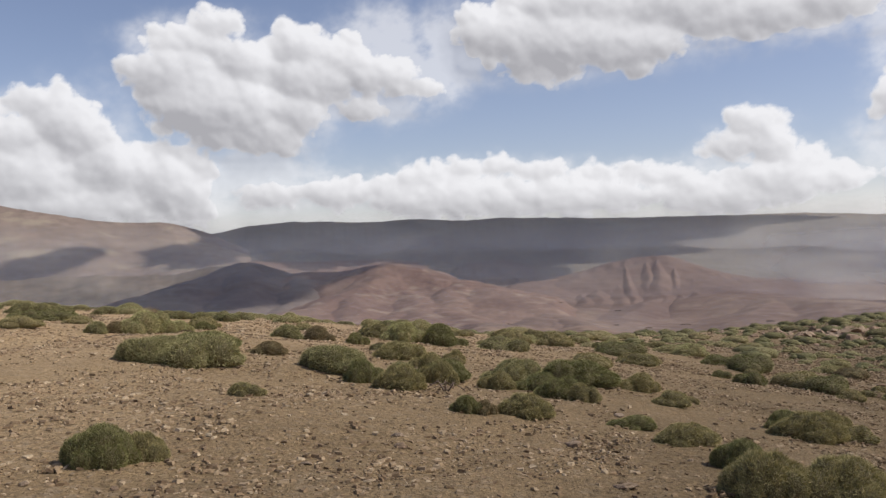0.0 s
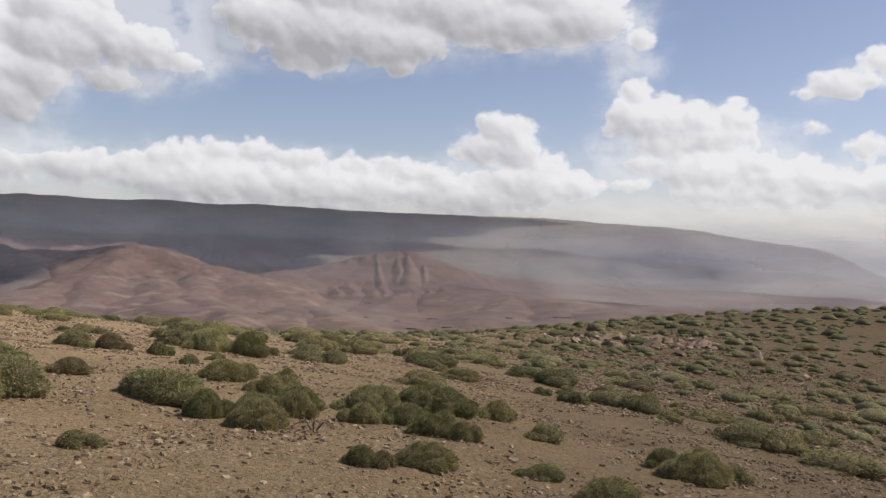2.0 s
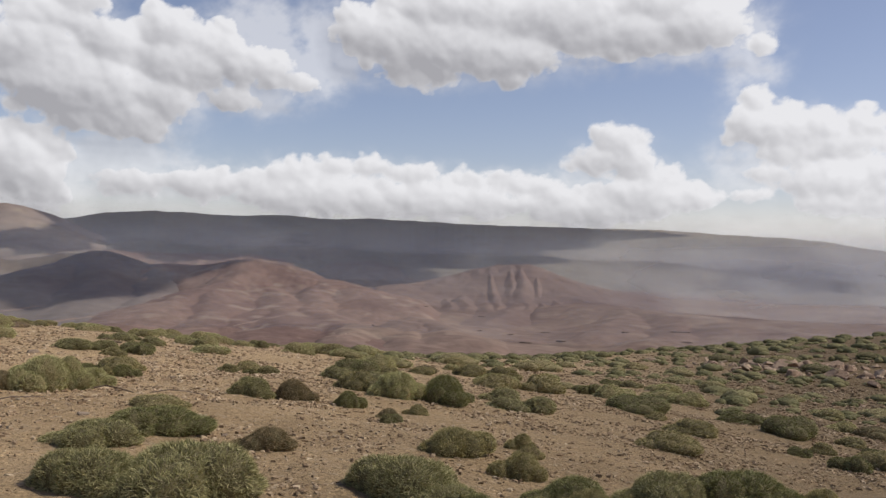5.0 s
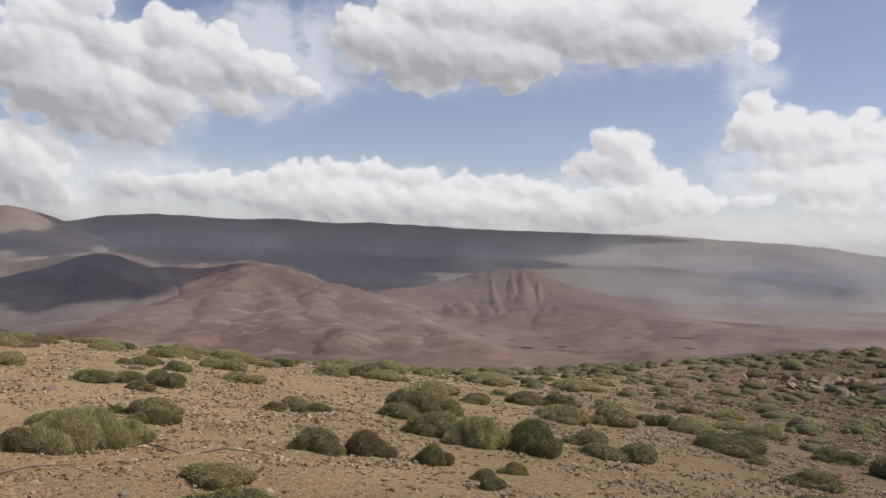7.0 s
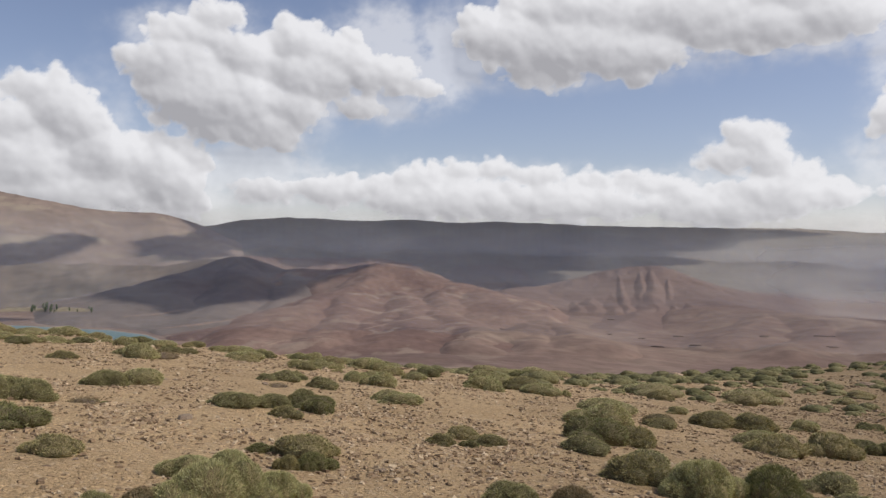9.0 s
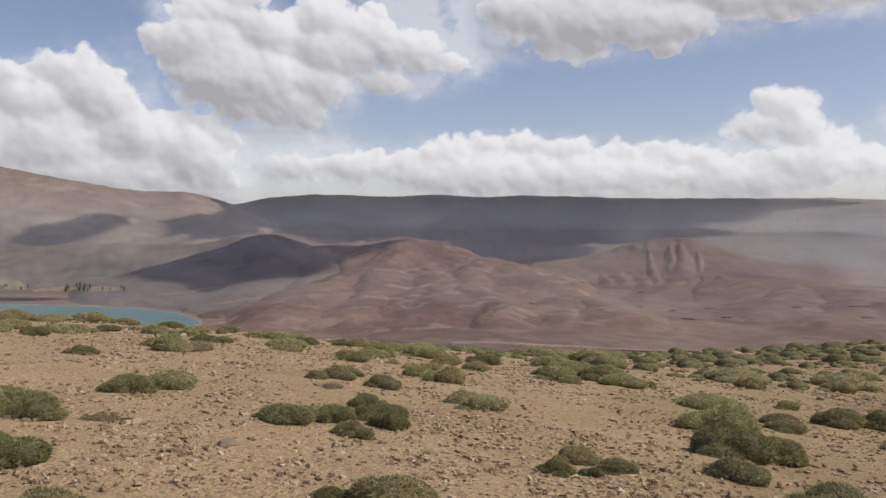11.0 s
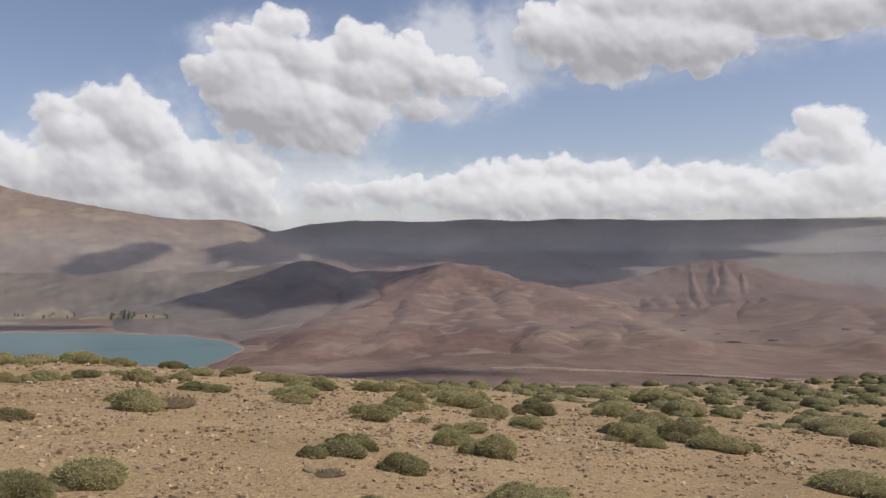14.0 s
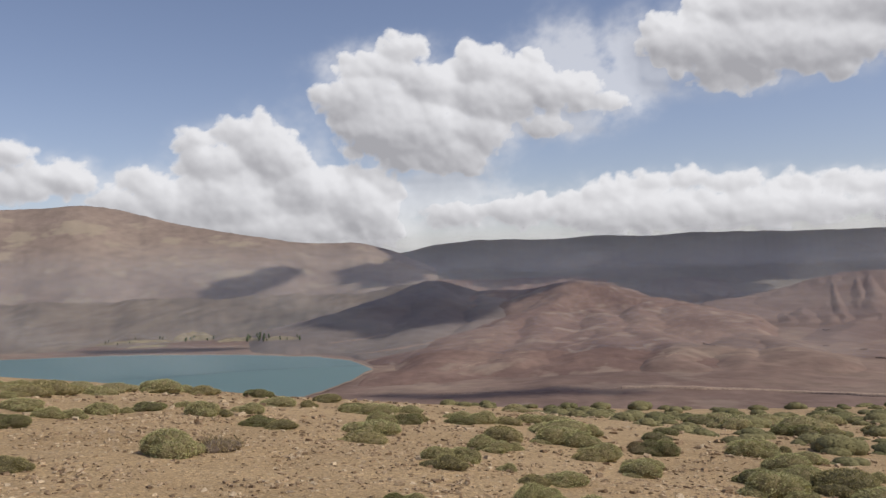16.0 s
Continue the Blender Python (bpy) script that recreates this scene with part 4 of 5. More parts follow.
# (x, y, width, height) of the shrubs along the walk
grow("near", "green", (-2.09, 5.28, 0.4, 0.28), (-1.88, 5.45, 0.28, 0.2), (2, 5.56, 0.53, 0.31), (2.45, 5.58, 0.66, 0.32), (2.13, 6.48, 0.35, 0.25), (2, 7.39, 0.51, 0.2), (0.18, 7.82, 0.28, 0.17), (-1.78, 7.89, 0.29, 0.14), (0.69, 7.95, 0.48, 0.24), (1.68, 8, 0.42, 0.13), (3.56, 8.75, 0.66, 0.31), (1.44, 9.22, 0.31, 0.22), (-0.49, 9.24, 0.49, 0.29), (3.54, 9.25, 0.46, 0.24))
grow("near", "brown", (0.34, 7.81, 0.2, 0.15), (-2.37, 11.7, 0.49, 0.2), (-5.22, 13.95, 0.39, 0.22), (-2.14, 15.04, 0.49, 0.29))
grow("near", "olive", (1.21, 9.5, 0.49, 0.25), (4.16, 9.52, 0.37, 0.24), (-0.89, 9.63, 0.41, 0.3), (-0.09, 10.06, 0.41, 0.3), (0.58, 10.08, 0.4, 0.23), (1.03, 10.12, 0.51, 0.23), (-0.06, 10.59, 0.63, 0.25), (1.65, 11.2, 0.91, 0.36), (2.44, 11.32, 0.51, 0.27), (-0.24, 11.45, 0.44, 0.24), (-3.3, 12.06, 0.86, 0.26), (-0.63, 12.1, 0.65, 0.27), (0.12, 12.84, 0.29, 0.2), (-0.7, 14.82, 0.29, 0.14), (-1.48, 14.94, 0.36, 0.23), (-4.53, 15.72, 0.21, 0.15), (-4.29, 15.82, 0.34, 0.18), (-0.19, 16.35, 0.74, 0.43), (-4.88, 16.44, 0.28, 0.1), (-7.14, 18.53, 0.11, 0.05), (-4.92, 20.45, 0.18, 0.13), (-5.94, 23.76, 0.31, 0.14))
grow("near", "grey", (-0.52, 9.7, 0.39, 0.28), (-3.3, 9.81, 0.7, 0.29), (-2.82, 9.89, 0.95, 0.39), (-1.3, 10.33, 0.87, 0.32), (0.82, 10.92, 0.69, 0.32), (-3.67, 11.34, 0.66, 0.22), (-5.42, 13.76, 0.34, 0.21), (-2.67, 14.98, 0.51, 0.26), (-8.37, 18.41, 0.64, 0.29), (-8.77, 18.41, 0.58, 0.28), (-7.97, 18.45, 0.56, 0.27), (-9.02, 18.7, 0.5, 0.21), (-8.46, 18.91, 0.44, 0.2), (-5.71, 18.95, 0.61, 0.18), (-5.3, 19.14, 0.51, 0.2), (-7.76, 20.2, 0.6, 0.24), (-5.14, 20.61, 0.36, 0.18))
grow("near", "pale", (-4.88, 14.11, 0.58, 0.4), (-4.62, 14.35, 0.55, 0.39), (-4.41, 14.67, 0.42, 0.23), (-5.26, 15.21, 0.43, 0.18), (-4.92, 15.31, 0.48, 0.23), (-0.76, 16.29, 0.73, 0.39), (-5.74, 23.87, 0.36, 0.14), (-4.71, 24.67, 0.47, 0.23))
grow("near", "dry", (-7.37, 18.54, 0.32, 0.1))
grow("mid", "green", (4.11, 9, 0.41, 0.18))
grow("mid", "olive", (2.54, 10.03, 0.43, 0.2), (2.89, 10.54, 0.21, 0.1), (7.03, 10.87, 1.01, 0.3), (7.08, 12.09, 0.77, 0.32), (6.78, 12.37, 0.85, 0.34), (0.11, 12.41, 0.28, 0.14), (6.53, 12.77, 0.31, 0.15), (-3.46, 13.13, 0.52, 0.16), (9.1, 14.01, 0.87, 0.26), (-1.08, 14.03, 0.23, 0.12), (-6.78, 14.08, 0.67, 0.2), (6.43, 14.11, 0.39, 0.2), (2.3, 14.25, 0.69, 0.25), (5.1, 14.86, 0.49, 0.24), (7.72, 15.12, 0.61, 0.22), (6.56, 15.2, 0.69, 0.34), (7.27, 15.29, 0.24, 0.12), (6.67, 15.43, 0.24, 0.12), (-6.45, 15.54, 0.48, 0.17), (6.24, 15.62, 0.83, 0.31), (8.35, 15.66, 0.76, 0.23), (4.9, 15.76, 0.31, 0.15), (-4.46, 16.33, 0.54, 0.23), (5.64, 16.4, 0.4, 0.2))
grow("mid", "olive", (3.59, 16.47, 0.76, 0.26), (-7.89, 16.65, 0.58, 0.18), (-7.42, 16.72, 0.75, 0.23), (-1.29, 16.75, 0.63, 0.32), (10.23, 16.91, 0.55, 0.27), (8.3, 16.97, 0.28, 0.14), (0.21, 17.01, 0.4, 0.2), (7.36, 17.67, 0.31, 0.15), (-3.2, 17.91, 0.31, 0.15), (-2.88, 17.97, 0.21, 0.1), (11.63, 18, 0.73, 0.35), (3.72, 18.05, 0.32, 0.16), (-2.62, 18.22, 0.31, 0.14), (7.46, 18.42, 0.45, 0.2), (-2.96, 18.48, 0.4, 0.18), (6.36, 18.49, 0.81, 0.39), (-5.03, 18.63, 0.39, 0.16), (3.73, 18.91, 0.96, 0.32), (-4.73, 19.1, 0.38, 0.19), (-4.86, 19.66, 0.52, 0.2), (3.95, 19.79, 0.73, 0.28), (-1.14, 19.82, 0.74, 0.37), (-0.66, 19.82, 0.62, 0.31), (14.16, 19.89, 1.07, 0.33))
grow("mid", "olive", (6.19, 20, 0.76, 0.27), (1.55, 20.46, 0.77, 0.31), (-7.5, 20.84, 0.63, 0.25), (-3.77, 21.06, 0.59, 0.18), (9.05, 21.16, 0.66, 0.26), (2.64, 21.33, 0.78, 0.39), (-11.14, 21.36, 0.31, 0.15), (-10.91, 21.44, 0.34, 0.17), (4.23, 21.46, 0.82, 0.34), (1.75, 21.5, 0.81, 0.26), (-3.87, 21.62, 0.65, 0.19), (3.02, 22.19, 0.37, 0.18), (0.32, 22.23, 0.48, 0.17), (6.2, 22.31, 0.78, 0.34), (4.02, 22.4, 0.54, 0.25), (11.89, 22.74, 0.56, 0.26), (5.79, 22.86, 0.75, 0.23), (-5.55, 23.34, 0.19, 0.1), (4.17, 23.54, 0.4, 0.15), (1.59, 23.58, 0.66, 0.3), (-9.83, 23.76, 0.5, 0.16), (2.35, 23.79, 0.84, 0.35), (-4.27, 23.93, 0.6, 0.29), (-0.19, 24.02, 0.87, 0.26))
grow("mid", "olive", (10.67, 24.16, 0.62, 0.27), (3.76, 24.96, 0.55, 0.24), (1.43, 25.28, 0.42, 0.17), (-8.99, 25.43, 0.66, 0.33), (-4.89, 25.78, 0.32, 0.13), (7.09, 25.83, 0.82, 0.28), (-4.58, 26.05, 0.45, 0.16), (-11.81, 26.39, 0.48, 0.18), (-5.28, 26.4, 0.22, 0.11), (-2.03, 26.49, 0.38, 0.19), (-12.88, 26.63, 0.83, 0.25), (-6.15, 26.64, 0.36, 0.18), (-1.02, 26.82, 0.75, 0.24), (-5.87, 26.83, 0.41, 0.2), (-0.53, 26.93, 0.31, 0.15), (-2.27, 27.07, 0.75, 0.32), (6.15, 27.19, 0.57, 0.18), (-14.24, 27.3, 0.59, 0.18), (-15.34, 27.57, 0.37, 0.18), (-1.39, 27.63, 0.75, 0.33), (-3.76, 27.7, 0.49, 0.21), (-1.72, 27.95, 0.62, 0.29), (-7.63, 28.32, 0.64, 0.19), (-2.25, 28.38, 0.36, 0.17))
grow("mid", "olive", (-3.72, 28.43, 0.49, 0.17), (-5.82, 28.45, 0.56, 0.25), (-13.39, 28.62, 0.68, 0.2), (-4.35, 28.67, 0.56, 0.2), (-5.51, 28.72, 0.29, 0.14), (-9.04, 28.74, 0.44, 0.15), (-9.46, 28.96, 0.54, 0.16), (-1.04, 29.04, 0.34, 0.17), (-12.33, 29.19, 0.57, 0.21), (-0.63, 29.23, 0.33, 0.16), (-12.11, 29.51, 0.3, 0.12), (-7.85, 29.52, 0.8, 0.25), (-4.33, 29.55, 0.58, 0.21), (2.26, 29.71, 0.59, 0.26), (-10.44, 29.73, 0.29, 0.14), (-5.82, 29.8, 0.66, 0.25), (-11.88, 29.94, 0.51, 0.16), (-14.67, 29.94, 0.28, 0.14), (-4.63, 30.2, 0.54, 0.27), (-5.03, 30.33, 0.82, 0.32), (-16.39, 30.35, 0.71, 0.21), (-3.43, 30.54, 0.57, 0.26), (-10.4, 30.58, 0.54, 0.2), (-14.76, 30.58, 0.83, 0.25))
grow("mid", "olive", (-11.63, 30.62, 0.32, 0.13), (-1.27, 30.86, 0.67, 0.2), (-3.4, 31.08, 0.44, 0.22), (-8.15, 31.15, 0.5, 0.25), (-15.77, 31.22, 0.73, 0.24), (-1.94, 31.37, 0.74, 0.3), (-14.9, 31.59, 0.9, 0.31), (-7.82, 31.73, 0.46, 0.23), (-8.37, 31.99, 0.53, 0.16), (-5.12, 32.11, 0.92, 0.28), (-7.8, 32.25, 0.4, 0.2), (-4.64, 32.45, 0.47, 0.23), (-7.01, 32.52, 0.54, 0.16), (-14.59, 32.63, 0.69, 0.22), (-1.8, 32.63, 0.75, 0.22), (-9.26, 32.83, 0.45, 0.18), (-6.64, 32.89, 0.54, 0.27), (-1.23, 32.9, 0.27, 0.14), (-10.17, 32.91, 0.35, 0.17), (-8.83, 33.01, 0.84, 0.25), (-6.23, 33.08, 0.55, 0.17), (-7.18, 33.16, 0.56, 0.18), (-17.1, 33.39, 0.49, 0.17), (-9.41, 33.51, 0.58, 0.17))
grow("mid", "olive", (-8.37, 33.91, 0.53, 0.17), (-17.23, 34.27, 0.57, 0.18), (-14.19, 34.33, 0.93, 0.33), (-3.19, 34.52, 0.47, 0.16), (-13.39, 34.79, 0.67, 0.23), (-13.91, 34.84, 0.41, 0.2), (-6.01, 34.92, 0.61, 0.22), (-5.5, 35.12, 0.73, 0.22), (-12.29, 35.24, 0.67, 0.23), (-10.66, 35.37, 0.59, 0.2), (0.33, 37.05, 0.68, 0.27), (-0.27, 37.11, 1.02, 0.31))
grow("mid", "brown", (-1.09, 14.43, 0.26, 0.13), (6.27, 16.17, 0.28, 0.14), (9.5, 20.74, 0.69, 0.27), (0.49, 22.94, 0.47, 0.18), (-3.72, 30.5, 0.37, 0.15), (-3.78, 31.02, 0.28, 0.14))
grow("mid", "grey", (1.28, 16.68, 0.54, 0.27), (0.9, 16.79, 0.61, 0.2), (-1.11, 17.4, 0.57, 0.26), (0.96, 17.61, 0.61, 0.25), (-1.54, 18.33, 0.51, 0.21), (-5.1, 22.53, 0.46, 0.23), (-6.05, 22.75, 0.29, 0.14), (-5.81, 23.05, 0.49, 0.21), (-9.62, 26.28, 0.4, 0.18))
grow("mid", "pale", (-0.77, 21.6, 0.91, 0.37), (-12.22, 27.69, 0.47, 0.2), (-12.09, 28.07, 0.42, 0.17), (-1.74, 29.33, 0.57, 0.28), (-10.74, 29.58, 0.53, 0.26), (-11, 33.32, 0.71, 0.21))
grow("mid", "dry", (-5.71, 21.95, 0.27, 0.08), (-8.76, 26.09, 0.46, 0.23))
grow("far", "olive", (16.87, 21.15, 1.15, 0.39), (14.25, 21.48, 0.8, 0.24), (14.94, 22.73, 0.68, 0.23), (14.56, 23.04, 0.6, 0.2), (13.24, 23.8, 0.57, 0.19), (15.31, 23.95, 0.65, 0.22), (3.93, 23.97, 0.47, 0.16), (20.18, 24.46, 0.6, 0.2), (19.4, 24.63, 0.89, 0.3), (18.6, 25.15, 0.98, 0.31), (13.47, 26.12, 0.91, 0.28), (-5.96, 26.14, 0.51, 0.17), (6.46, 26.46, 0.62, 0.21), (20.24, 27.37, 0.64, 0.22), (-2.3, 27.8, 0.62, 0.2), (11.99, 27.99, 0.63, 0.21), (14.21, 28.52, 0.53, 0.18), (10.03, 29.04, 0.74, 0.24), (11.48, 29.37, 0.65, 0.22), (10.4, 29.99, 0.84, 0.25), (9.9, 30.72, 0.69, 0.21), (9.57, 31.04, 0.69, 0.21), (4.73, 31.22, 0.9, 0.31), (20.31, 31.51, 1.02, 0.32))
grow("far", "olive", (2.61, 31.7, 1.26, 0.38), (19.12, 32.24, 0.91, 0.27), (-3.42, 32.78, 0.49, 0.17), (5.68, 32.91, 1.38, 0.42), (20.69, 33.12, 0.83, 0.26), (-15.42, 33.14, 0.7, 0.24), (-14.82, 33.44, 0.77, 0.23), (11.1, 34.12, 0.97, 0.29), (8.92, 34.39, 0.67, 0.23), (25.56, 35.04, 1.09, 0.33), (-14.66, 35.13, 0.9, 0.27), (7.28, 35.38, 0.77, 0.24), (10.4, 36.37, 0.93, 0.28), (18.24, 36.8, 1.23, 0.37), (-1.61, 37.86, 0.98, 0.32), (0.32, 39.52, 1.35, 0.41), (18.3, 39.73, 1.32, 0.41), (2, 39.89, 0.6, 0.19), (-2.04, 41.09, 0.88, 0.26), (16.26, 41.1, 1.19, 0.36), (23.47, 41.2, 1.15, 0.35), (-0.84, 41.67, 0.99, 0.3), (-7.16, 41.92, 0.83, 0.25), (0.07, 44.03, 1.08, 0.34))
grow("far", "olive", (1.82, 44.88, 1.12, 0.34), (-1.1, 46.2, 0.97, 0.3), (1.46, 46.54, 0.79, 0.25))

# beyond, nobody could count them
frng = np.random.RandomState(21)
small = []
for k in range(6):
    lobes = mounds((2, 3, 5, 4, 3, 6)[k], 60 + k)
    hv, hf = heart(lobes, frng, 10, 6)
    nv_, nf_ = needles(lobes, 260, 0.038, 0.012, frng)
    small.append((np.concatenate([hv, nv_]), np.concatenate([np.concatenate([hf[:, [0, 1, 2]], hf[:, [0, 2, 3]]]), nf_ + len(hv)])))
far_v, far_f, far_n, made = ([], []), ([], []), [0, 0], 0
for _ in range(26000):
    y = 13 + 57 * pick.random() ** 0.9
    x = pick.uniform(-0.75 * y - 4, 1.05 * y + 6)
    crest = x < -1.5 and y > 26
    w = (pick.uniform(0.4, 0.95) if crest else pick.uniform(0.28, 0.85)) * (1.0 + y / 120)
    d = float(fbm(np.array(x / 6.0), np.array(y / 3.5), 3))
    if (y < 30.5 and -13 < x < 6.5 + max(0, y - 21) * 0.35) or x < 11.5 - y * 0.4 or (y < 24 and x < -10) or d < (-0.4 if crest else 0.03 - 0.006 * max(0, x)) or made > 1700 or not free(x, y, w, 0.6):
        continue
    v, f = small[pick.randrange(6)]
    a, tall_, tone = pick.uniform(-0.4, 0.4), pick.uniform(0.5, 0.78), int(pick.random() < (0.25 if crest else 0.5))
    p = np.stack([v[:, 0] * math.cos(a) - v[:, 1] * math.sin(a), v[:, 0] * math.sin(a) + v[:, 1] * math.cos(a), v[:, 2] * tall_], 1) * w
    far_v[tone].append(p + np.array([x, y, at_ground(x, y, 0.03)]))
    far_f[tone].append(f + far_n[tone])
    far_n[tone] += len(v)
    taken.append((x, y, w))
    made += 1
for fv, ff, mat, label in zip(far_v, far_f, (LEAF_FAR, LEAF_FAR_DARK), ("low olive cushion shrubs covering the far slope", "low dark green cushion shrubs covering the far slope")):
    tagged(new("far_shrubs", mesh_of("far_shrubs", np.concatenate(fv), np.concatenate(ff), (mat,), True)), label, "shrubs", kind="stuff")
for kind in (k for row in KINDS.values() for k in row):
    for o in (*kind.children_recursive, kind):
        bpy.data.objects.remove(o)


# ---------------- stones ----------------
def stone_shape(rng, sides=6):
    """Corners of an angular flat stone about one across: a lower ring, then an upper one."""
    a = (np.arange(sides) + rng.uniform(-0.33, 0.33, sides)) * 2 * np.pi / sides
    r = rng.uniform(0.36, 0.56, sides)
    squash, high = rng.uniform(0.5, 0.95), rng.uniform(0.11, 0.28)
    low = np.stack([r * np.cos(a), r * np.sin(a) * squash, np.full(sides, -0.5 * high)], 1)
    k = rng.uniform(0.62, 0.95)
    up = np.stack([low[:, 0] * k + rng.uniform(-0.06, 0.06), low[:, 1] * k + rng.uniform(-0.06, 0.06), high * (0.5 + rng.uniform(-0.25, 0.25, sides))], 1)
    return np.concatenate([low, up])


def stone_faces(sides=6):
    """Triangles of the top and the sides."""
    f = []
    for i in range(sides):
        j = (i + 1) % sides
        f += [(i, j, sides + j), (i, sides + j, sides + i)]
    return np.array(f + [(sides, sides + i, sides + i + 1) for i in range(1, sides - 1)])


def scatter(name, label, count, box, size, seed, sides, nearer):
    rng = np.random.RandomState(seed)
    x0, y0, x1, y1 = box
    x, y = rng.uniform(x0, x1, count * 3), y0 + (y1 - y0) * rng.uniform(0, 1, count * 3) ** nearer
    x, y = x + rng.normal(0, 1.1, count * 3), y + rng.normal(0, 1.1, count * 3)
    k = fbm(x / 1.7, y / 1.7, 4) + rng.uniform(-0.6, 0.6, count * 3) > -0.05
    x, y = x[k][:count], y[k][:count]
    m = len(x)
    kinds = np.stack([stone_shape(rng, sides) for _ in range(60)])[rng.randint(0, 60, m)]
    s = size[0] + (size[1] - size[0]) * rng.uniform(0, 1, m) ** 1.7
    a = rng.uniform(0, 2 * np.pi, m)
    tx, ty = rng.normal(0, 0.16, m), rng.normal(0, 0.16, m)
    v = kinds * s[:, None, None]
    vx = v[..., 0] * np.cos(a)[:, None] - v[..., 1] * np.sin(a)[:, None]
    vy = v[..., 0] * np.sin(a)[:, None] + v[..., 1] * np.cos(a)[:, None]
    vz = v[..., 2] + vx * tx[:, None] + vy * ty[:, None]
    z = ground(x, y)
    out = np.stack([vx + x[:, None], vy + y[:, None], vz + (z + s * 0.09)[:, None]], -1).reshape(-1, 3)
    f = (stone_faces(sides)[None] + 2 * sides * np.arange(m)[:, None, None]).reshape(-1, 3)
    tagged(new(name, mesh_of(name, out, f, (GRAVEL,))), label, "gravel", kind="stuff")


scatter("gravel", "fine angular tan gravel strewn over the soil", 30000, (-8, 2.2, 8.5, 16), (0.016, 0.045), 1, 4, 1.2)
scatter("gravel", "broken flat stones strewn over the slope", 34000, (-8, 2.2, 10, 20), (0.022, 0.09), 2, 4, 1.1)
scatter("gravel", "scattered stones on the pale upper slope", 34000, (-12, 15, 13, 31), (0.025, 0.1), 4, 4, 1.15)
scatter("gravel", "broken stones on the brown rise", 20000, (7, 12, 24, 34), (0.05, 0.17), 6, 4, 1.0)
scatter("gravel", "broken flat stones on the farther slope", 6000, (-18, 28, 28, 48), (0.07, 0.22), 3, 4, 1.0)


def stone_mesh(seed, mat):
    rng = np.random.RandomState(seed)
    bm = bmesh.new()
    for c in stone_shape(rng, 7):
        bm.verts.new(c)
    bm.verts.ensure_lookup_table()
    for i in range(7):
        k = (i + 1) % 7
        bm.faces.new([bm.verts[v] for v in (i, k, 7 + k, 7 + i)])
    bm.faces.new([bm.verts[7 + v] for v in range(7)])
    bm.faces.new([bm.verts[v] for v in reversed(range(7))])
    bmesh.ops.bevel(bm, geom=list(bm.edges), offset=0.035, segments=1, affect="EDGES")
    for v in bm.verts:
        v.co += Vector((rng.uniform(-0.02, 0.02), rng.uniform(-0.02, 0.02), rng.uniform(-0.015, 0.015)))
    me = bpy.data.meshes.new("stone")
    bm.to_mesh(me)
    bm.free()
    me.materials.append(mat)
    return me


stones = [stone_mesh(40 + i, STONE) for i in range(14)]
rocks = [stone_mesh(70 + i, PINK) for i in range(14)]


def lay(x, y, s, label, category="stone", tilt=12):
    ob = tagged(new(category, pick.choice(stones if category == "stone" else rocks)), label, category, "loose stones")
    ob.matrix_world = pose(x, y, at_ground(x, y) + s * 0.08, pick.gauss(0, tilt), pick.gauss(0, tilt), pick.uniform(0, 360)) @ Matrix.Diagonal((s, s, s * pick.uniform(0.7, 1.3), 1))


for _ in range(170):
    y = 3 + 24 * pick.random() ** 1.2
    lay(pick.uniform(-3 - 0.5 * y, 3 + 0.6 * y), y, 0.05 + 0.1 * pick.random() ** 2.5, "flat angular tan stone lying on the soil")
# rocky outcrops on the rise
for cx, cy, sx, sy, count in ((16.9, 38.4, 1.5, 1.3, 80), (19.4, 36.2, 2.0, 1.3, 75)):
    for _ in range(count):
        lay(cx + sx * pick.gauss(0, 1), cy + sy * pick.gauss(0, 1), 0.32 + 0.75 * pick.random() ** 1.8, "pale pinkish slab of the rocky outcrop", "rock", 20)

for _ in range(80):
    x, y = pick.uniform(9, 26), pick.uniform(17, 42)
    if x > 0.25 * y + 3:
        lay(x, y, 0.14 + 0.3 * pick.random() ** 2, "pale tan slab lying between shrubs on the rise", "rock", 14)


def stick(points, thick, label):
    """A dry crooked stick lying on the ground, through points (x, y, lift)."""
    cu = bpy.data.curves.new("stick", "CURVE")
    cu.dimensions, cu.bevel_depth, cu.bevel_resolution = "3D", thick, 1
    sp = cu.splines.new("POLY")
    sp.points.add(len(points) - 1)
    for p, (x, y, up), k in zip(sp.points, points, range(len(points))):
        p.co = (x, y, at_ground(x, y) + up, 1)
        p.radius = 1.0 - 0.6 * k / len(points)
    cu.materials.append(WOOD)
    tagged(new("dead_branch", cu), label, "branch", "dead branches")


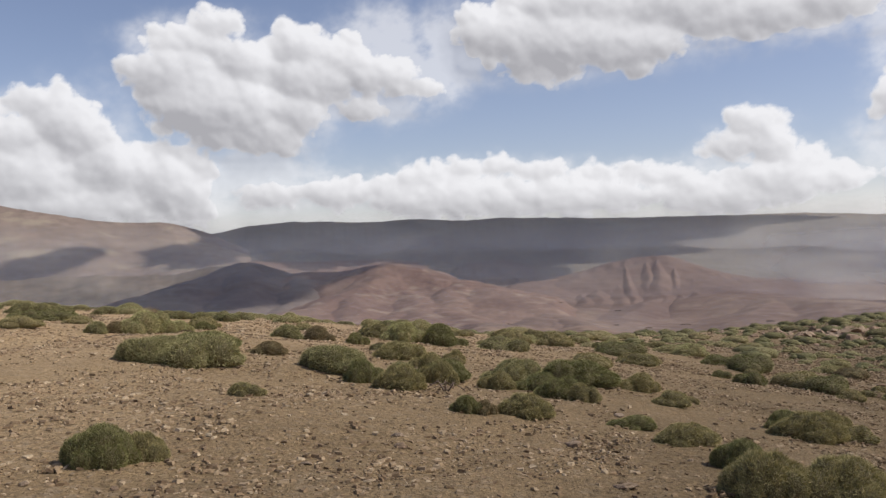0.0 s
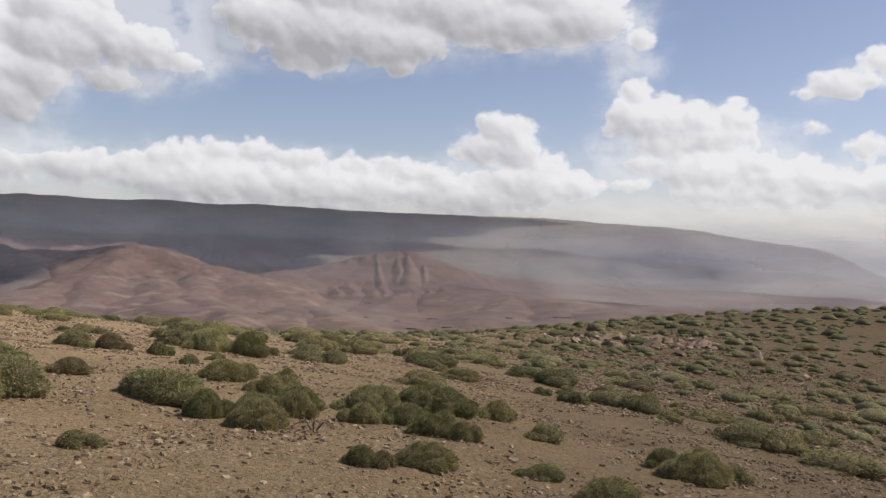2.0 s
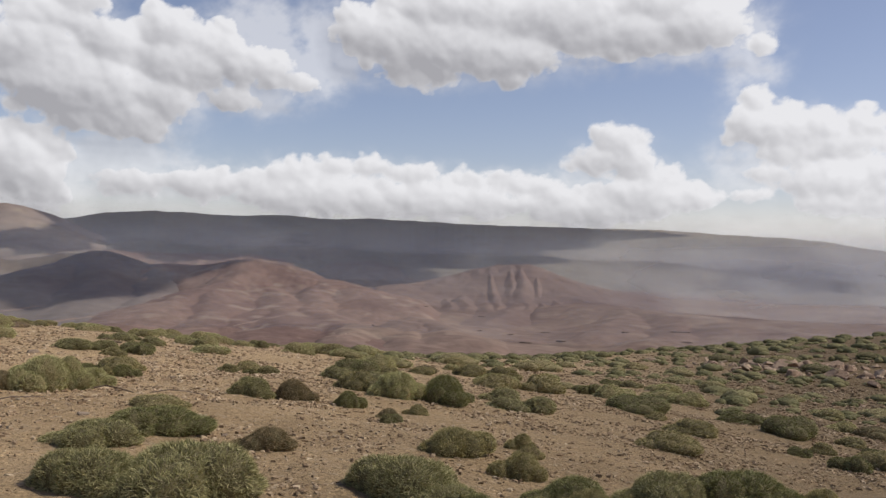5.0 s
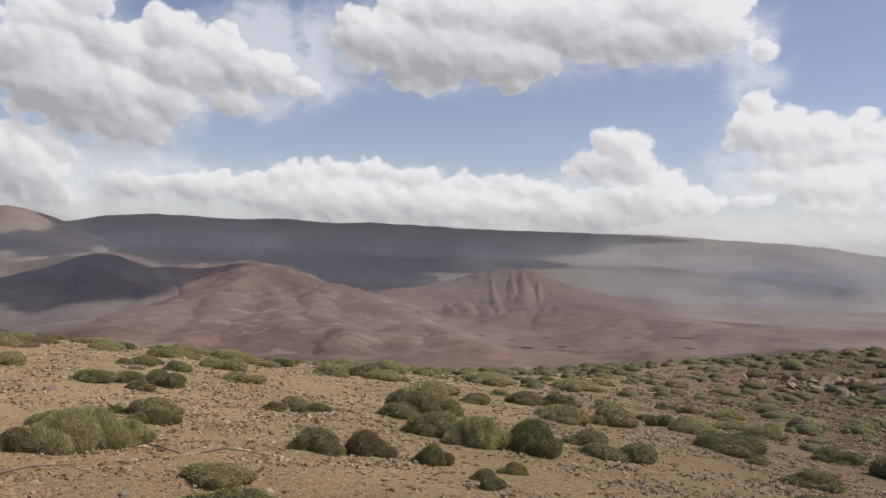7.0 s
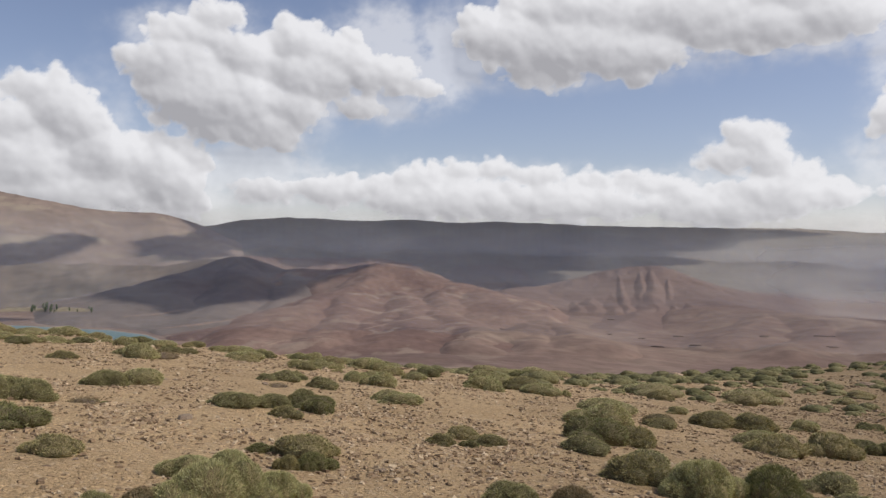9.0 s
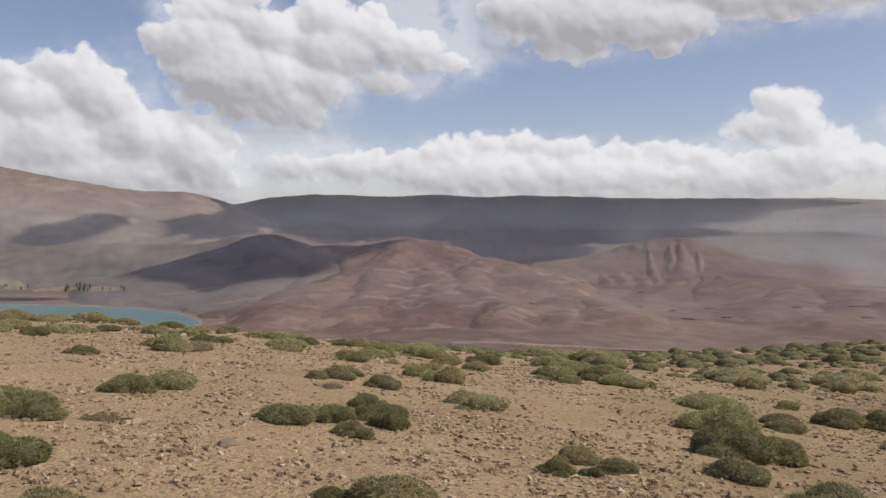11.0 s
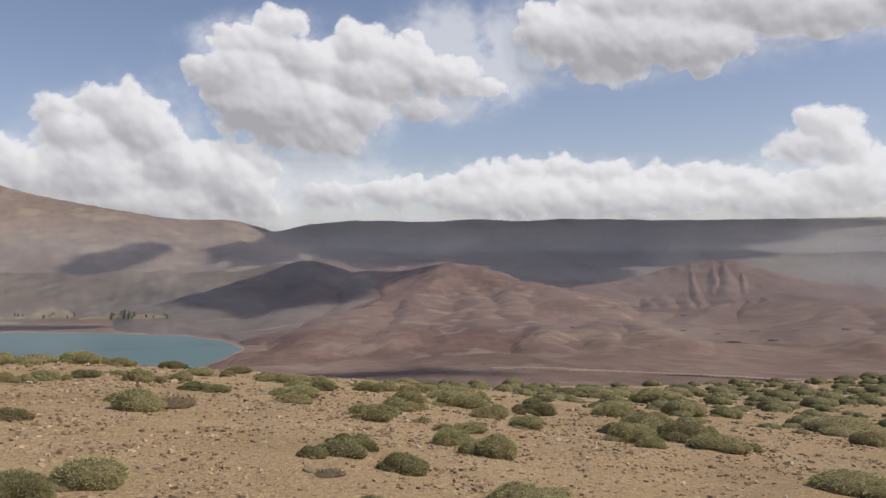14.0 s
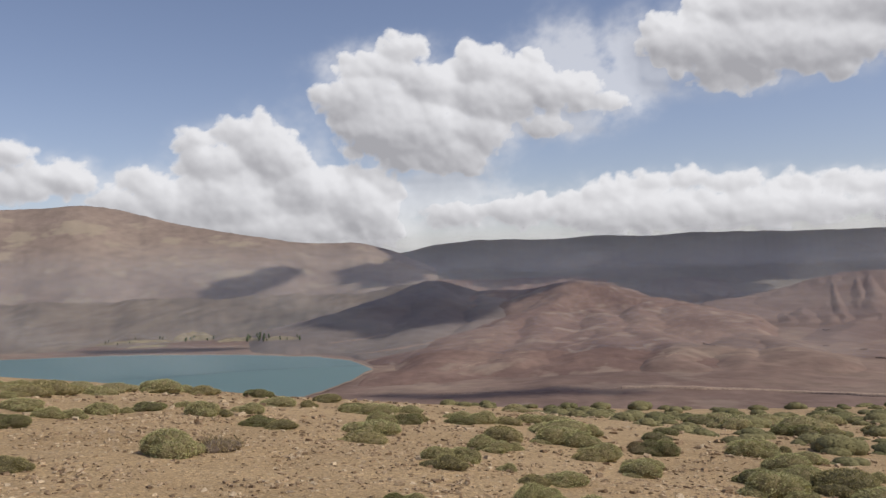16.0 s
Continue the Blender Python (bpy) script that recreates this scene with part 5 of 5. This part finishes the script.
stick(((-4.32, 14.24, 0.02), (-4.2, 14.26, 0.05), (-4.05, 14.18, 0.03), (-3.86, 14.06, 0.01)), 0.009, "dry crooked stick lying on bare soil")
stick(((-5.05, 13.1, 0.01), (-4.85, 13.22, 0.04), (-4.58, 13.4, 0.02)), 0.008, "short dry stick lying on bare soil")
stick(((-3.7, 14.1, 0.01), (-3.5, 14.2, 0.04), (-3.3, 14.17, 0.05), (-3.1, 14.26, 0.02)), 0.007, "thin dry stick among stones")
for k in range(6):
    a = 0.5 + k * 0.95
    stick(((0.0 + 0.03 * math.cos(a), 9.15 + 0.03 * math.sin(a), 0.02), (0.0 + 0.1 * math.cos(a + 0.3), 9.15 + 0.08 * math.sin(a), 0.11), (0.0 + 0.2 * math.cos(a - 0.2), 9.15 + 0.13 * math.sin(a), 0.04 + 0.02 * (k % 3))), 0.009,
          "grey weathered root of a dead shrub")
for x, y, size in ((0.98, 6.95, 0.17), (1.1, 5.58, 0.2), (-0.38, 6.58, 0.15), (-5.95, 17.65, 0.2), (-3.72, 15.9, 0.13)):
    lay(x, y, size, "reddish flat stone lying on the soil", "stone", 6)
lay(8.8, 52.2, 1.3, "pale boulder on the far edge of the slope", "rock", 6)


LEDGE = material("dark_ledge_rock", ((0.12, 0.085, 0.07), (0.17, 0.125, 0.10)), 0.4, 2.0)
ledges = [stone_mesh(90 + i, LEDGE) for i in range(4)]
# low dark ledges on the valley floor
for az, r, wide in ((13.9, 1140, 26), (16.2, 1150, 22), (20.2, 1230, 16), (23.6, 1230, 34), (23.9, 1160, 24), (11, 1270, 12), (13, 1225, 14), (15.2, 1320, 22), (11.1, 1590, 16), (7.5, 1550, 14)):
    ob = tagged(new("rock_ledge", pick.choice(ledges)), "low dark rock ledge on the valley floor", "rock ledge", "ledges in the valley")
    a = radians(az)
    ob.matrix_world = pose(r * math.sin(a), r * math.cos(a), far_height(az, r) + 1.0, 0, 0, -az + pick.uniform(-8, 8)) @ Matrix.Diagonal((wide * 0.85, 5, 6, 1))
ta = np.radians(np.linspace(-13, -1.2, 40))
tm = along_valley(ta, curve_through(((-14, 7.45), (-9.8, 7.34), (-6, 7.5), (-2.5, 7.28), (1.6, 7.24)), np.degrees(ta)))
draped("track", "faint pale track on the valley floor", "track", FAINT, np.degrees(ta), np.stack([tm - 2.5, tm + 2.5], 1), 0.6)


# poplars by the lake
def tree(label, seed):
    rng = random.Random(seed)
    root = tagged(new("tree"), label, "tree", "trees by the lake")
    bm = bmesh.new()
    bmesh.ops.create_cone(bm, cap_ends=True, segments=6, radius1=0.35, radius2=0.08, depth=7, matrix=Matrix.Translation((0, 0, 3.5)))
    me = bpy.data.meshes.new("trunk")
    bm.to_mesh(me)
    bm.free()
    me.materials.append(WOOD)
    part("trunk", me, root)
    bm = bmesh.new()
    for _ in range(26):
        z = rng.uniform(2, 11)
        w = 2.2 * math.sin(math.pi * (z - 1) / 11.5) + 0.3
        a = rng.uniform(0, 6.28)
        c = (w * 0.6 * rng.random() * math.cos(a), w * 0.6 * rng.random() * math.sin(a), z)
        bmesh.ops.create_icosphere(bm, subdivisions=1, radius=rng.uniform(0.5, 1.1), matrix=Matrix.Translation(c))
    for v in bm.verts:
        v.co += Vector((rng.uniform(-0.25, 0.25), rng.uniform(-0.25, 0.25), rng.uniform(-0.25, 0.25)))
    me = bpy.data.meshes.new("crown")
    bm.to_mesh(me)
    bm.free()
    me.materials.append(TREE)
    part("crown", me, root)
    return root


trees = [tree("dark green tree beside the fields by the lake", k) for k in (1, 2, 3)]
for az, el, k in [(pick.uniform(-24.5, -22.9), pick.uniform(-3.72, -3.4), pick.uniform(0.6, 1.2)) for _ in range(16)] + [(pick.uniform(-28.6, -26.4), pick.uniform(-3.5, -3.3), pick.uniform(0.5, 0.9)) for _ in range(8)] + \
        [(pick.uniform(-22.5, -21.0), pick.uniform(-3.75, -3.5), pick.uniform(0.4, 0.8)) for _ in range(6)] + [(pick.uniform(-33, -29), pick.uniform(-3.5, -3.2), pick.uniform(0.4, 0.8)) for _ in range(8)]:
    r = far_spot(az, el)
    a = radians(az)
    copy_thing(pick.choice(trees), pose(r * math.sin(a), r * math.cos(a), far_height(az, r) - 0.3, 0, 0, pick.uniform(0, 360)) @ Matrix.Diagonal((k * 1.2, k * 1.2, k * 0.9, 1)))
for kind in trees:
    for o in (*kind.children_recursive, kind):
        bpy.data.objects.remove(o)
